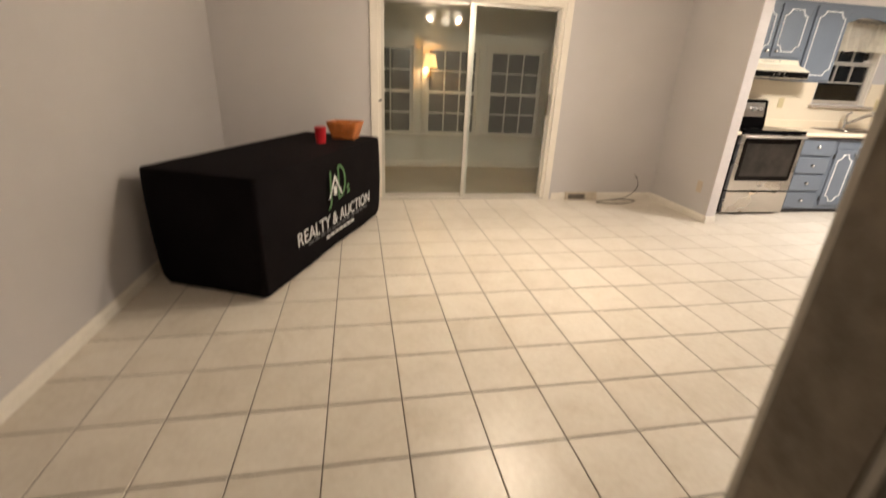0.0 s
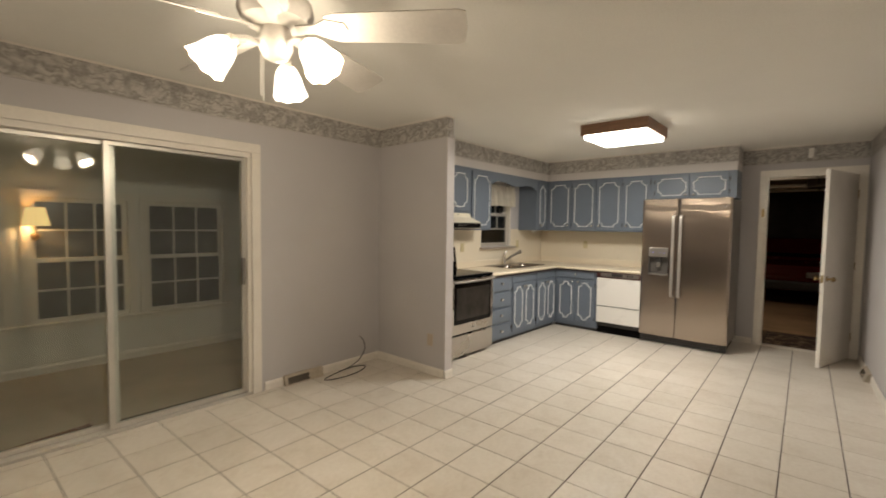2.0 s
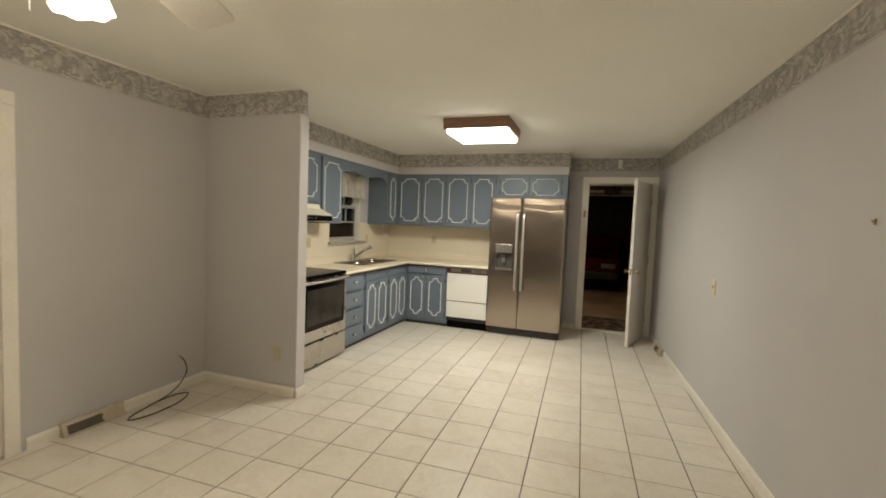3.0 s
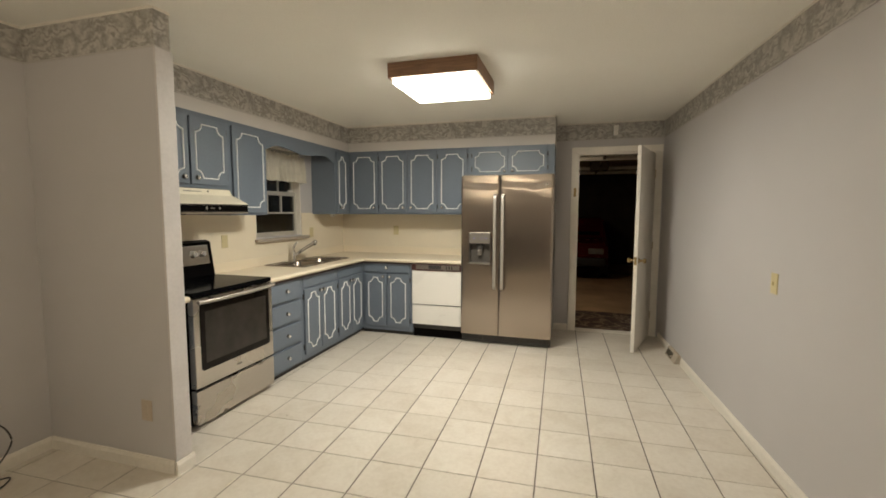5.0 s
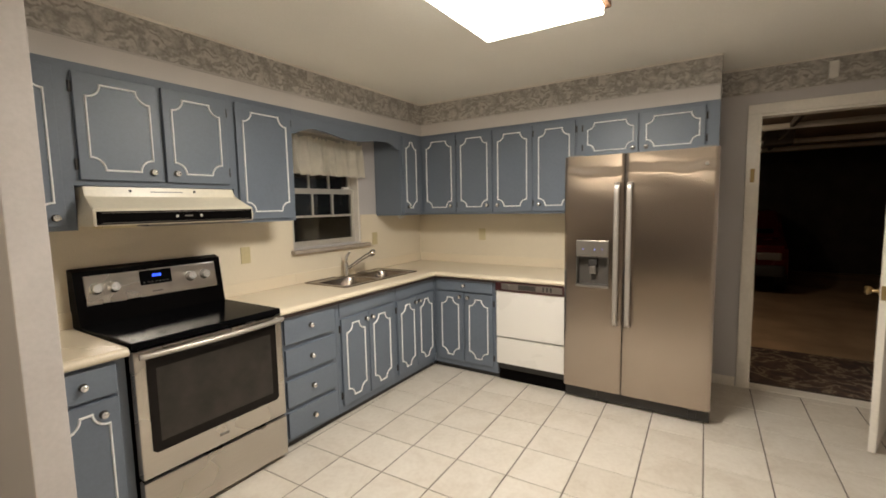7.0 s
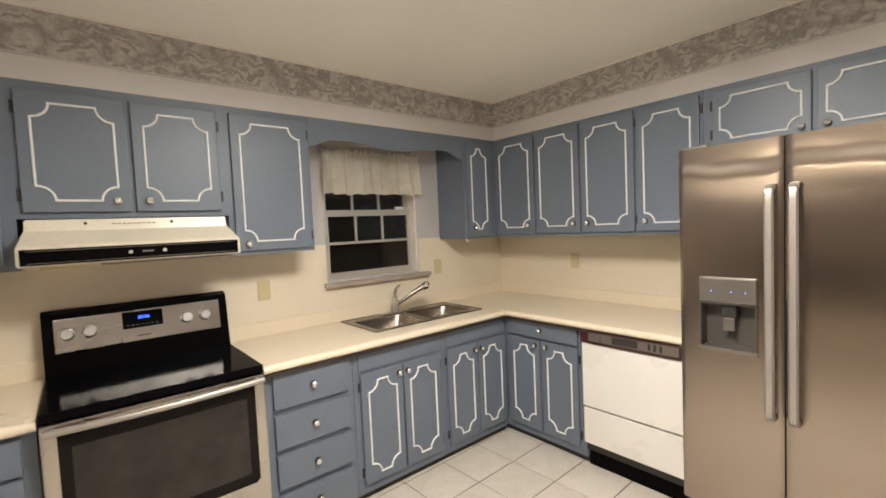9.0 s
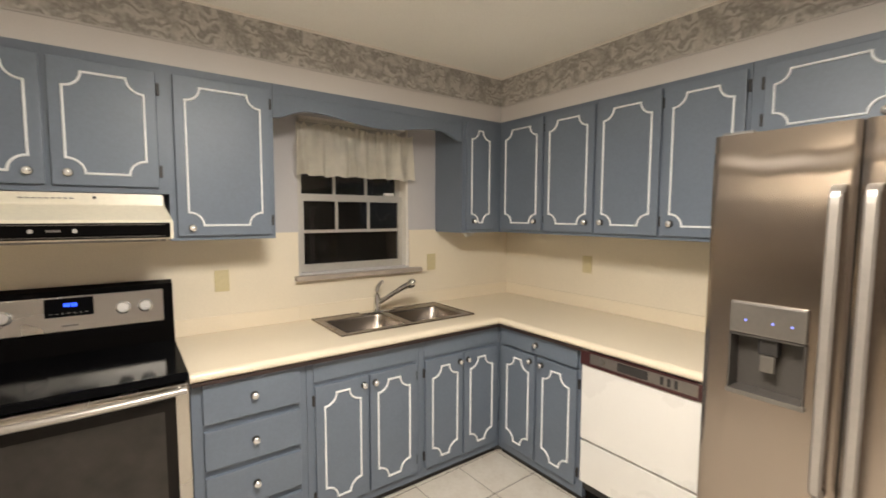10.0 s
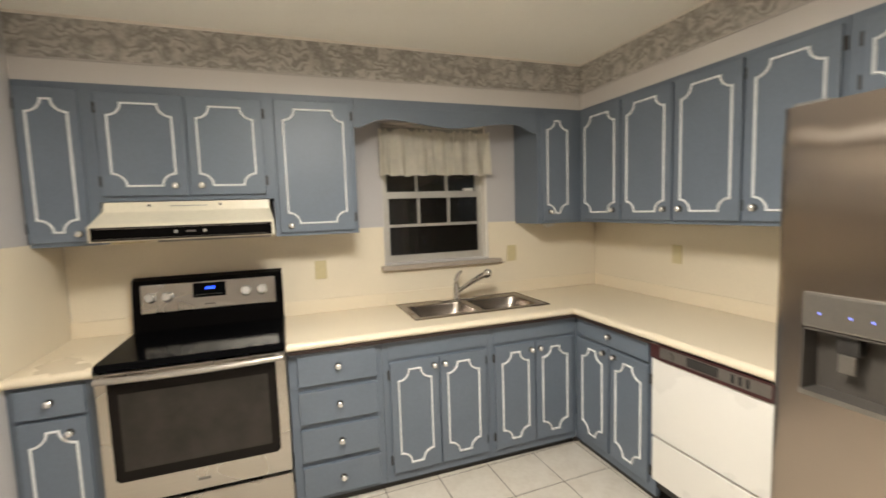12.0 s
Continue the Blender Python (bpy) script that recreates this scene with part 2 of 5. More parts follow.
M = {
    "wall": surface("wall_paint", (0.535, 0.51, 0.508), 0.6, vary=0.04, scale=1.2, grain=220, bump=0.12, depth=0.001),
    "sunroom_wall": surface("sunroom_paint", (0.79, 0.775, 0.715), 0.6, vary=0.05, scale=1.2, grain=200, bump=0.1),
    "ceiling": surface("ceiling_paint", (0.90, 0.875, 0.815), 0.85, vary=0.03, scale=0.9, grain=130, bump=0.35, depth=0.002),
    "end_board": surface("end_board_paint", (0.60, 0.565, 0.555), 0.5, vary=0.07, scale=5, grain=60, bump=0.3, depth=0.002),
    # mottled jamb boards; the brown carries the shade they stand in
    "lining": surface("shaded_lining", (0.33, 0.28, 0.225), 0.7, vary=0.3, scale=14, grain=40, bump=0.4, depth=0.003),
    "range_steel": brushed("range_steel", (0.58, 0.545, 0.50), 0.28),
    "soffit": surface("soffit_paint", (0.60, 0.565, 0.54), 0.6, vary=0.04, scale=1.5, grain=200, bump=0.12),
    "trim": surface("trim_paint", (0.80, 0.75, 0.675), 0.38, vary=0.05, scale=4, grain=50, bump=0.08),
    "grout": surface("grout", (0.13, 0.105, 0.085), 0.9, vary=0.35, scale=2.2, grain=90, bump=0.5, depth=0.002),
    "tile": tile_material(),
    "border": border_material(),
    "border_edge": surface("border_edge", (0.50, 0.47, 0.45), 0.6, vary=0.08),
    "blue": surface("blue_paint", (0.150, 0.179, 0.224), 0.43, vary=0.07, scale=2.5, grain=80, bump=0.12),
    "moulding": surface("white_moulding", (0.85, 0.855, 0.86), 0.4, vary=0.05, scale=8),
    "laminate": surface("cream_laminate", (0.80, 0.71, 0.56), 0.33, vary=0.03, scale=2, grain=160, bump=0.04),
    "counter": surface("counter_laminate", (0.83, 0.725, 0.56), 0.30, vary=0.03, scale=2, grain=180, bump=0.04),
    "steel": brushed("stainless_steel", (0.44, 0.375, 0.322), 0.24, 0.015),
    "sink_steel": brushed("sink_steel", (0.30, 0.26, 0.225), 0.24),
    "sink_rim": brushed("sink_rim_steel", (0.40, 0.355, 0.31), 0.30),
    "handle": surface("handle_steel", (0.44, 0.405, 0.37), 0.34, 0.6, vary=0.04, bump=0),
    "chrome": surface("chrome", (0.75, 0.73, 0.70), 0.10, 1.0, vary=0.04, bump=0),
    "knob": surface("knob_steel", (0.80, 0.79, 0.77), 0.22, 0.75, vary=0.06, bump=0),
    "brass": surface("brass", (0.36, 0.26, 0.13), 0.32, 1.0, vary=0.1, bump=0),
    "black_glass": surface("black_glass", (0.004, 0.004, 0.0045), 0.10, vary=0.1, bump=0),
    "oven_glass": surface("oven_glass", (0.009, 0.007, 0.006), 0.12, vary=0.15, scale=5, bump=0),
    "oven_inner": surface("oven_inner_glass", (0.036, 0.031, 0.027), 0.16, vary=0.3, scale=6, grain=300, bump=0),
    "black": surface("black_enamel", (0.0035, 0.003, 0.003), 0.3, vary=0.15, bump=0.05),
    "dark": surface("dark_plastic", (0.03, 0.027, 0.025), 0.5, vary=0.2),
    "recess": surface("dispenser_recess", (0.075, 0.066, 0.058), 0.4, vary=0.15),
    "grey": surface("grey_plastic", (0.20, 0.185, 0.17), 0.45, vary=0.1),
    "silver": surface("silver_panel", (0.25, 0.228, 0.205), 0.32, 0.7, vary=0.06),
    "white": surface("white_enamel", (0.83, 0.80, 0.75), 0.28, vary=0.012, scale=2, grain=600, bump=0.02),
    "almond": surface("almond_enamel", (0.78, 0.72, 0.58), 0.30, vary=0.04, bump=0.03),
    "ivory": surface("ivory_plastic", (0.62, 0.53, 0.31), 0.4, vary=0.05),
    "tan": surface("tan_plastic", (0.52, 0.43, 0.34), 0.45, vary=0.06),
    "burgundy": surface("burgundy_plastic", (0.05, 0.013, 0.013), 0.35, vary=0.1),
    "fan_white": surface("fan_white", (0.60, 0.56, 0.51), 0.35, vary=0.05, scale=5),
    "shade_glass": glow("lit_shade_glass", (1.0, 0.88, 0.72), 3.4),
    "diffuser": glow("lit_diffuser", (1.0, 0.95, 0.82), 7.0),
    "sconce_shade": glow("lit_sconce_shade", (1.0, 0.66, 0.26), 0.85),
    "display": glow("blue_display", (0.02, 0.07, 1.0), 3.2),
    "led": glow("blue_led", (0.20, 0.25, 1.0), 1.3),
    "oak": wood("lamp_oak", (0.15, 0.075, 0.04), (0.30, 0.16, 0.09)),
    "cloth": surface("black_cloth", (0.008, 0.0065, 0.0072), 0.97, vary=0.2, scale=6, grain=700, bump=0.3),
    "print_white": surface("white_print", (0.72, 0.72, 0.72), 0.7, vary=0.05),
    "print_green": surface("green_print", (0.085, 0.20, 0.075), 0.7, vary=0.08),
    "print_dim": surface("dim_print", (0.10, 0.10, 0.11), 0.8, vary=0.08),
    "red": surface("red_plastic", (0.52, 0.02, 0.03), 0.35, vary=0.06),
    "wicker": surface("orange_wicker", (0.50, 0.15, 0.025), 0.55, vary=0.25, scale=25, grain=90, bump=0.4, depth=0.002),
    "glass": pane_glass("door_glass"),
    "worn_sill": surface("worn_sill", (0.40, 0.34, 0.28), 0.5, vary=0.2, scale=9),
    "window_glass": pane_glass("window_glass", (0.5, 0.5, 0.5)),
    # flat grey that stands in for haze and reflections on window panes
    "pane_haze": surface("pane_haze_grey", (0.13, 0.125, 0.11), 0.25, vary=0.25, scale=3, grain=400, bump=0.1),
    "brown_strip": wood("brown_strip", (0.10, 0.04, 0.02), (0.22, 0.10, 0.05)),
    "carpet": surface("beige_carpet", (0.52, 0.44, 0.33), 0.97, vary=0.12, scale=2.5, grain=320, bump=0.8, depth=0.006),
    "curtain": surface("cream_curtain", (0.90, 0.845, 0.74), 0.85, vary=0.08, scale=14, grain=280, bump=0.3),
    # dark brown for the painted shadow line beneath the counter edge
    "edge_shade": surface("edge_shade_brown", (0.035, 0.020, 0.016), 0.5, vary=0.2, scale=9),
    "vent_dark": surface("vent_slots", (0.10, 0.08, 0.06), 0.6, vary=0.2, scale=12),
    "vent": surface("vent_metal", (0.50, 0.43, 0.335), 0.5, 0.1, vary=0.2, scale=12),
    "cable": surface("black_cable", (0.02, 0.018, 0.016), 0.5, vary=0.1),
    "alu": surface("aluminium", (0.60, 0.575, 0.53), 0.38, 0.6, vary=0.06),
    "concrete": surface("garage_concrete", (0.50, 0.35, 0.22), 0.85, vary=0.3, scale=1.5, grain=40, bump=0.4, depth=0.004),
    # near black: the darkness deep in the garage is put into the colour
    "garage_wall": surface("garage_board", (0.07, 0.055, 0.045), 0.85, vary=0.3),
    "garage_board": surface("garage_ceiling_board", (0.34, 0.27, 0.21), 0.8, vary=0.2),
    "car_red": surface("red_car_paint", (0.085, 0.003, 0.002), 0.25, vary=0.06, bump=0),
    "rug": rug_material(),
    "night": surface("night_outside", (0.03, 0.028, 0.024), 0.9, vary=0.3),
}


for key, value in (("cloth", 0.05), ("black", 0.4), ("black_glass", 0.5), ("oven_glass", 0.14), ("oven_inner", 0.22)):
    M[key].node_tree.nodes["Principled BSDF"].inputs["Specular IOR Level"].default_value = value
for key, value in (("black_glass", 1.06), ("black", 1.12)):
    M[key].node_tree.nodes["Principled BSDF"].inputs["IOR"].default_value = value


# ---- builders ----
def link_mesh(name, bm, material, parent=None, label="", smooth=False, m=None):
    mesh = bpy.data.meshes.new(name)
    bmesh.ops.recalc_face_normals(bm, faces=bm.faces)
    bm.to_mesh(mesh)
    bm.free()
    mesh.materials.append(M[material] if isinstance(material, str) else material)
    if smooth:
        for p in mesh.polygons:
            p.use_smooth = True
        mesh.set_sharp_from_angle(angle=radians(40))
    ob = new(name, mesh)
    ob.parent = parent
    if m is not None:
        ob.matrix_local = m
    if label:
        ob["label"] = label
    return ob


def part(name, bm, material, parent, label="", smooth=False, m=None):
    return link_mesh(name, bm, material, parent, label, smooth, m)


def thing(name, label, category, m=None, group="", kind=""):
    ob = new(name)
    ob.empty_display_size = 0.1
    if m is not None:
        ob.matrix_world = m
    return tagged(ob, label, category, group, kind)


def add_box(bm, x0, x1, y0, y1, z0, z1, bevel=0.0):
    r = bmesh.ops.create_cube(bm, size=1.0)
    vs = r["verts"]
    for v in vs:
        v.co = Vector((x0 + (v.co.x + 0.5) * (x1 - x0), y0 + (v.co.y + 0.5) * (y1 - y0), z0 + (v.co.z + 0.5) * (z1 - z0)))
    if bevel:
        edges = list({e for v in vs for e in v.link_edges})
        bmesh.ops.bevel(bm, geom=edges, offset=bevel, segments=2, affect="EDGES", profile=0.6)
    return bm


def box(x0, x1, y0, y1, z0, z1, bevel=0.0):
    return add_box(bmesh.new(), x0, x1, y0, y1, z0, z1, bevel)


def boxes(*rows, bevel=0.0):
    bm = bmesh.new()
    for r in rows:
        add_box(bm, *r, bevel)
    return bm


def lathe(profile, steps=24, m=None, bm=None):
    """A turned body round z from (radius, height) pairs."""
    bm = bm or bmesh.new()
    m = m or Matrix()
    rings = []
    for r, z in profile:
        rings.append([bm.verts.new(m @ Vector((r * math.cos(2 * math.pi * i / steps), r * math.sin(2 * math.pi * i / steps), z))) for i in range(steps)])
    for a, b in zip(rings, rings[1:]):
        for i in range(steps):
            bm.faces.new((a[i], a[(i + 1) % steps], b[(i + 1) % steps], b[i]))
    for ring in (rings[0], rings[-1]):
        if (ring[0].co - ring[steps // 2].co).length > 1e-5:
            bm.faces.new(ring)
    return bm


def tube(points, radius, steps=8, closed=False, bm=None):
    """A round bar along a line of points."""
    bm = bm or bmesh.new()
    pts = [Vector(p) for p in points]
    rings = []
    n = len(pts)
    for i, p in enumerate(pts):
        a, b = (pts[(i - 1) % n], pts[(i + 1) % n]) if closed else (pts[max(i - 1, 0)], pts[min(i + 1, n - 1)])
        d = (b - a).normalized()
        side = d.cross(Vector((0, 0, 1)))
        if side.length < 1e-3:
            side = d.cross(Vector((1, 0, 0)))
        side.normalize()
        up = side.cross(d)
        r = radius[i] if isinstance(radius, (list, tuple)) else radius
        rings.append([bm.verts.new(p + r * (math.cos(2 * math.pi * k / steps) * side + math.sin(2 * math.pi * k / steps) * up)) for k in range(steps)])
    pairs = list(zip(rings, rings[1:])) + ([(rings[-1], rings[0])] if closed else [])
    for a, b in pairs:
        for k in range(steps):
            bm.faces.new((a[k], a[(k + 1) % steps], b[(k + 1) % steps], b[k]))
    if not closed:
        bm.faces.new(rings[0])
        bm.faces.new(rings[-1])
    return bm


def prism(outline, y0, y1, bm=None):
    """A plate in the x-z plane, from y0 to y1."""
    bm = bm or bmesh.new()
    a = [bm.verts.new((x, y0, z)) for x, z in outline]
    b = [bm.verts.new((x, y1, z)) for x, z in outline]
    bm.faces.new(a)
    bm.faces.new(list(reversed(b)))
    n = len(a)
    for i in range(n):
        bm.faces.new((a[i], b[i], b[(i + 1) % n], a[(i + 1) % n]))
    return bm


def slab(outline, z0, z1, bm=None):
    """A plate in the x-y plane, from z0 to z1."""
    bm = bm or bmesh.new()
    a = [bm.verts.new((x, y, z0)) for x, y in outline]
    b = [bm.verts.new((x, y, z1)) for x, y in outline]
    bm.faces.new(list(reversed(a)))
    bm.faces.new(b)
    n = len(a)
    for i in range(n):
        bm.faces.new((a[i], a[(i + 1) % n], b[(i + 1) % n], b[i]))
    return bm


def structure(name, bm, material, label, category, m=None):
    return tagged(link_mesh(name, bm, material, m=m), label, category, kind="structure")


# ---- the rooms ----
NORTH, EAST, DOORX, WEST = 4.28, 6.70, 6.84, -1.56
SOUTH = pose(0, 0.02, 0, 0, 0, 2.85)      # frame of the south wall: x along it, room on +y
DIN = pose(3.2, 4.295, 0, 0, 0, 1.3)      # frame of the dining room's north wall: x from the corner, westward negative
T = 0.14
LIE = 2.25

structure("floor", box(-1.8, 7.0, -0.15, 4.5, -0.12, -0.004), "grout", "grey-brown grout bed of the tiled floor", "floor")
structure("ceiling", box(-1.8, 7.1, -0.2, 4.5, CEIL, CEIL + 0.1), "ceiling", "off-white textured ceiling", "ceiling")
structure("wall_west", box(WEST - T, WEST, -0.2, 4.5, 0, CEIL), "wall", "grey-lavender painted wall", "wall")
# south wall with the doorway through which the walk begins
structure("wall_south", prism([(-1.7, 0), (-0.603, 0), (-0.603, 2.06), (0.508, 2.06), (0.508, 0), (7.1, 0), (7.1, CEIL), (-1.7, CEIL)], -T, 0), "wall",
          "long grey-lavender painted wall with a doorway", "wall", SOUTH)
# dining north wall, cut for the sliding door
SX0, SX1, SZ = -3.285, -1.375, 2.01
structure("wall_north_dining", prism([(-5.0, 0), (SX0, 0), (SX0, SZ), (SX1, SZ), (SX1, 0), (0.05, 0), (0.05, CEIL), (-5.0, CEIL)], 0, T), "wall",
          "grey-lavender painted wall around the sliding door", "wall", DIN)
WX0, WX1, WZ0, WZ1 = 5.01, 5.76, 1.16, 2.08
structure("wall_north_kitchen", boxes((3.25, WX0, NORTH, NORTH + T, 0, CEIL), (WX1, 7.0, NORTH, NORTH + T, 0, CEIL),
          (WX0, WX1, NORTH, NORTH + T, 0, WZ0), (WX0, WX1, NORTH, NORTH + T, WZ1, CEIL)), "wall", "grey-lavender kitchen wall with a window", "wall")
structure("wall_partition", box(3.20, 3.29, 3.35, 4.32, 0, CEIL), "wall", "short grey-lavender partition between dining room and kitchen", "wall")
DY0, DY1, DZ = 0.443, 1.272, 2.098
structure("wall_east_door", prism([(-1.7, 0), (-DY1, 0), (-DY1, DZ), (-DY0, DZ), (-DY0, 0), (-0.2, 0), (-0.2, CEIL), (-1.7, CEIL)], 0, 0.12), "wall",
          "grey-lavender painted wall with the garage doorway", "wall", pose(DOORX, 0, 0, 0, 0, -90))
structure("wall_east_kitchen", box(EAST, DOORX + 0.12, 1.7, 4.42, 0, CEIL), "wall", "kitchen wall behind the counter and the refrigerator", "wall")
# soffit over the wall cabinets
UY, UX, UTOP = 3.97, 6.325, 2.145
structure("soffit_north", box(3.29, EAST, UY, NORTH, UTOP, CEIL), "soffit", "pale painted soffit above the wall cabinets", "soffit")
structure("soffit_east", box(UX, EAST, 1.515, UY, UTOP, CEIL), "soffit", "pale painted soffit above the wall cabinets", "soffit")


def border(name, length, m, z0=2.243):
    """A strip of wallpaper border under the ceiling, along local x, facing local -y."""
    ob = thing(name, "grey leaf-pattern wallpaper border under the ceiling", "wallpaper border", m, kind="structure")
    part("paper", box(0, length, -0.003, 0, z0 + 0.008, CEIL - 0.012), "border", ob)
    part("lower_edge", box(0, length, -0.005, 0, z0, z0 + 0.008), "border_edge", ob)
    part("upper_edge", box(0, length, -0.010, 0, CEIL - 0.012, CEIL), "trim", ob)
    return ob


border("border", 4.80, DIN @ pose(-4.80, 0, 0))
border("border", UX - 3.293, pose(3.293, UY, 0))
border("border", UY - 1.515, pose(UX, UY, 0, 0, 0, -90))
border("border", EAST - UX, pose(UX, 1.515, 0))
border("border", 0.945, pose(3.20, 4.295, 0, 0, 0, -90))
border("border", 0.60, pose(3.29, 3.35, 0, 0, 0, 90))
border("border", 0.09, pose(3.20, 3.35, 0))
border("border", 1.33, pose(DOORX, 1.70, 0, 0, 0, -90))
border("border", 8.6, SOUTH @ pose(6.95, 0, 0, 0, 0, 180))
border("border", 4.3, pose(WEST, 0.0, 0, 0, 0, 90))


def baseboard(length, m, h=0.075):
    bm = bmesh.new()
    prof = [(0, 0), (-0.013, 0), (-0.013, h * 0.72), (-0.009, h * 0.86), (-0.006, h), (0, h)]
    a = [bm.verts.new((0, y, z)) for y, z in prof]
    b = [bm.verts.new((length, y, z)) for y, z in prof]
    bm.faces.new(a)
    bm.faces.new(list(reversed(b)))
    for i in range(len(prof)):
        j = (i + 1) % len(prof)
        bm.faces.new((a[i], b[i], b[j], a[j]))
    return structure("baseboard", bm, "trim", "cream painted wooden baseboard", "baseboard", m)


baseboard(SX0 - 0.09 + 4.78, DIN @ pose(-4.78, 0, 0))
baseboard(0.20, DIN @ pose(SX1 + 0.085, 0, 0))
baseboard(0.70, DIN @ pose(-0.71, 0, 0))
baseboard(0.935, pose(3.20, 4.285, 0, 0, 0, -90))
baseboard(0.116, pose(3.187, 3.335, 0))
baseboard(4.05, pose(WEST, 0.05, 0, 0, 0, 90))
baseboard(5.55, SOUTH @ pose(5.86, 0, 0, 0, 0, 180))
baseboard(0.50, SOUTH @ pose(6.75, 0, 0, 0, 0, 180))
baseboard(0.75, SOUTH @ pose(-0.78, 0, 0, 0, 0, 180))
baseboard(0.23, pose(DOORX, 1.58, 0, 0, 0, -90))


def casing(name, w0, w1, top, m, width=0.075, label="cream painted door casing"):
    """Casing round an opening from w0 to w1 along local x, facing local -y."""
    ob = thing(name, label, "door casing", m, kind="structure")
    part("side_board", box(w0 - width, w0, -0.018, 0, 0, top, 0.004), "trim", ob)
    part("side_board", box(w1, w1 + width, -0.018, 0, 0, top, 0.004), "trim", ob)
    part("head_board", box(w0 - width, w1 + width, -0.020, 0, top, top + width, 0.004), "trim", ob)
    return ob


casing("door_casing", SX0 + 0.02, SX1 - 0.02, 2.005, DIN)
E_DOOR = pose(DOORX, 0, 0, 0, 0, -90)
casing("door_casing", -DY1, -DY0, DZ, E_DOOR, 0.07)
casing("door_casing", -0.495, 0.590, 2.05, SOUTH @ pose(0, 0, 0, 0, 0, 180), 0.075)
def lining(w0, w1, top, depth, m, material, label):
    """Boards that line an opening from w0 to w1 along local x, from y = 0 to depth."""
    ob = thing("door_lining", label, "door lining", m, kind="structure")
    part("side_board", box(w0, w0 + 0.018, 0, depth, 0, top), material, ob)
    part("side_board", box(w1 - 0.018, w1, 0, depth, 0, top), material, ob)
    part("head_board", box(w0 + 0.018, w1 - 0.018, 0, depth, top - 0.018, top), material, ob)


lining(-DY1, -DY0, DZ, 0.12, E_DOOR, "trim", "cream painted lining of the garage doorway")
lining(-0.603, 0.508, 2.06, T, SOUTH @ pose(0, -T, 0), "lining", "mottled lining of the hall doorway, its shade put into the brown")
casing("door_casing", -0.590, 0.495, 2.05, SOUTH @ pose(0, -T, 0), 0.06)
structure("trim", box(3.193, 3.297, 3.336, 3.35, 0.075, 2.243, 0.004), "end_board", "painted corner board on the partition's end", "trim")

# ---- kitchen ----
def knob(parent, x, z, y=0.0, r=0.0145):
    """A round knob on a dark rose, pointing to local -y."""
    m = Matrix.Translation((x, y, z)) @ pose(0, 0, 0, 90, 0, 0)
    k = part("knob", lathe([(0.0, 0.028), (r * 0.6, 0.027), (r, 0.021), (r * 0.95, 0.016), (r * 0.5, 0.010), (r * 0.45, 0.002)], 16, m), "knob", parent, "shiny round knob", True)
    part("rose", lathe([(r * 1.15, 0.0), (r * 1.15, 0.003), (r * 0.5, 0.005)], 16, m), "dark", k)
    return k


def notched(x0, x1, z0, z1, r):
    """A rectangle whose corners are cut by hollow quarter circles."""
    r = min(r, (x1 - x0) * 0.415)
    pts = []
    for cx, cz, a0 in ((x0, z0, 90), (x1, z0, 180), (x1, z1, 270), (x0, z1, 0)):
        dx, dz = (1 if cx == x0 else -1), (1 if cz == z0 else -1)
        arc = [(cx + dx * r * math.sin(radians(11.25 * i)), cz + dz * r * math.cos(radians(11.25 * i))) for i in range(9)]
        if a0 in (180, 0):
            arc.reverse()
        pts += arc
    return pts


def strip(outline, width, y0, y1):
    """A closed flat moulding along an outline in the x-z plane."""
    bm = bmesh.new()
    n = len(outline)
    rings = []
    for i in range(n):
        p, a, b = (Vector((*outline[j % n], 0)) for j in (i, i - 1, i + 1))
        d1, d2 = (p - a).normalized(), (b - p).normalized()
        n1, n2 = Vector((-d1.y, d1.x, 0)), Vector((-d2.y, d2.x, 0))
        m = (n1 + n2)
        m = m / max(m.length_squared / 2, 0.7)
        o, q = p + m * width / 2, p - m * width / 2
        mid1, mid2 = p + m * width * 0.28, p - m * width * 0.28
        rings.append([bm.verts.new((v.x, y, v.y)) for v, y in ((o, y0), (mid1, y1), (mid2, y1), (q, y0))])
    for i in range(n):
        a, b = rings[i], rings[(i + 1) % n]
        for k in range(4):
            bm.faces.new((a[k], a[(k + 1) % 4], b[(k + 1) % 4], b[k]))
    return bm


def cabinet_door(cab, x0, x1, z0, z1, knob_at=None, hinge=None, r=0.058, inset=0.05):
    """An overlay door with a white notched moulding; local -y is the front."""
    d = part("door", box(x0, x1, -0.020, -0.001, z0, z1, 0.004), "blue", cab)
    w = x1 - x0
    side = min(inset * 0.88, w * 0.17)
    part("moulding", strip(notched(x0 + side, x1 - side, z0 + inset * 0.95, z1 - inset * 0.95, r), 0.0098, -0.0195, -0.0265), "moulding", d, "white painted moulding with hollow corners")
    if knob_at:
        knob(d, knob_at[0], knob_at[1], -0.020)
    if hinge is not None:
        for z in (z0 + 0.07, z1 - 0.07):
            part("hinge", box(hinge - 0.006, hinge + 0.006, -0.010, 0.0, z - 0.025, z + 0.025, 0.002), "dark", d)
    return d


def drawer(cab, x0, x1, z0, z1, knobs=1):
    d = part("drawer", box(x0, x1, -0.020, -0.001, z0, z1, 0.004), "blue", cab)
    if knobs:
        knob(d, (x0 + x1) / 2, (z0 + z1) / 2, -0.020)
    return d


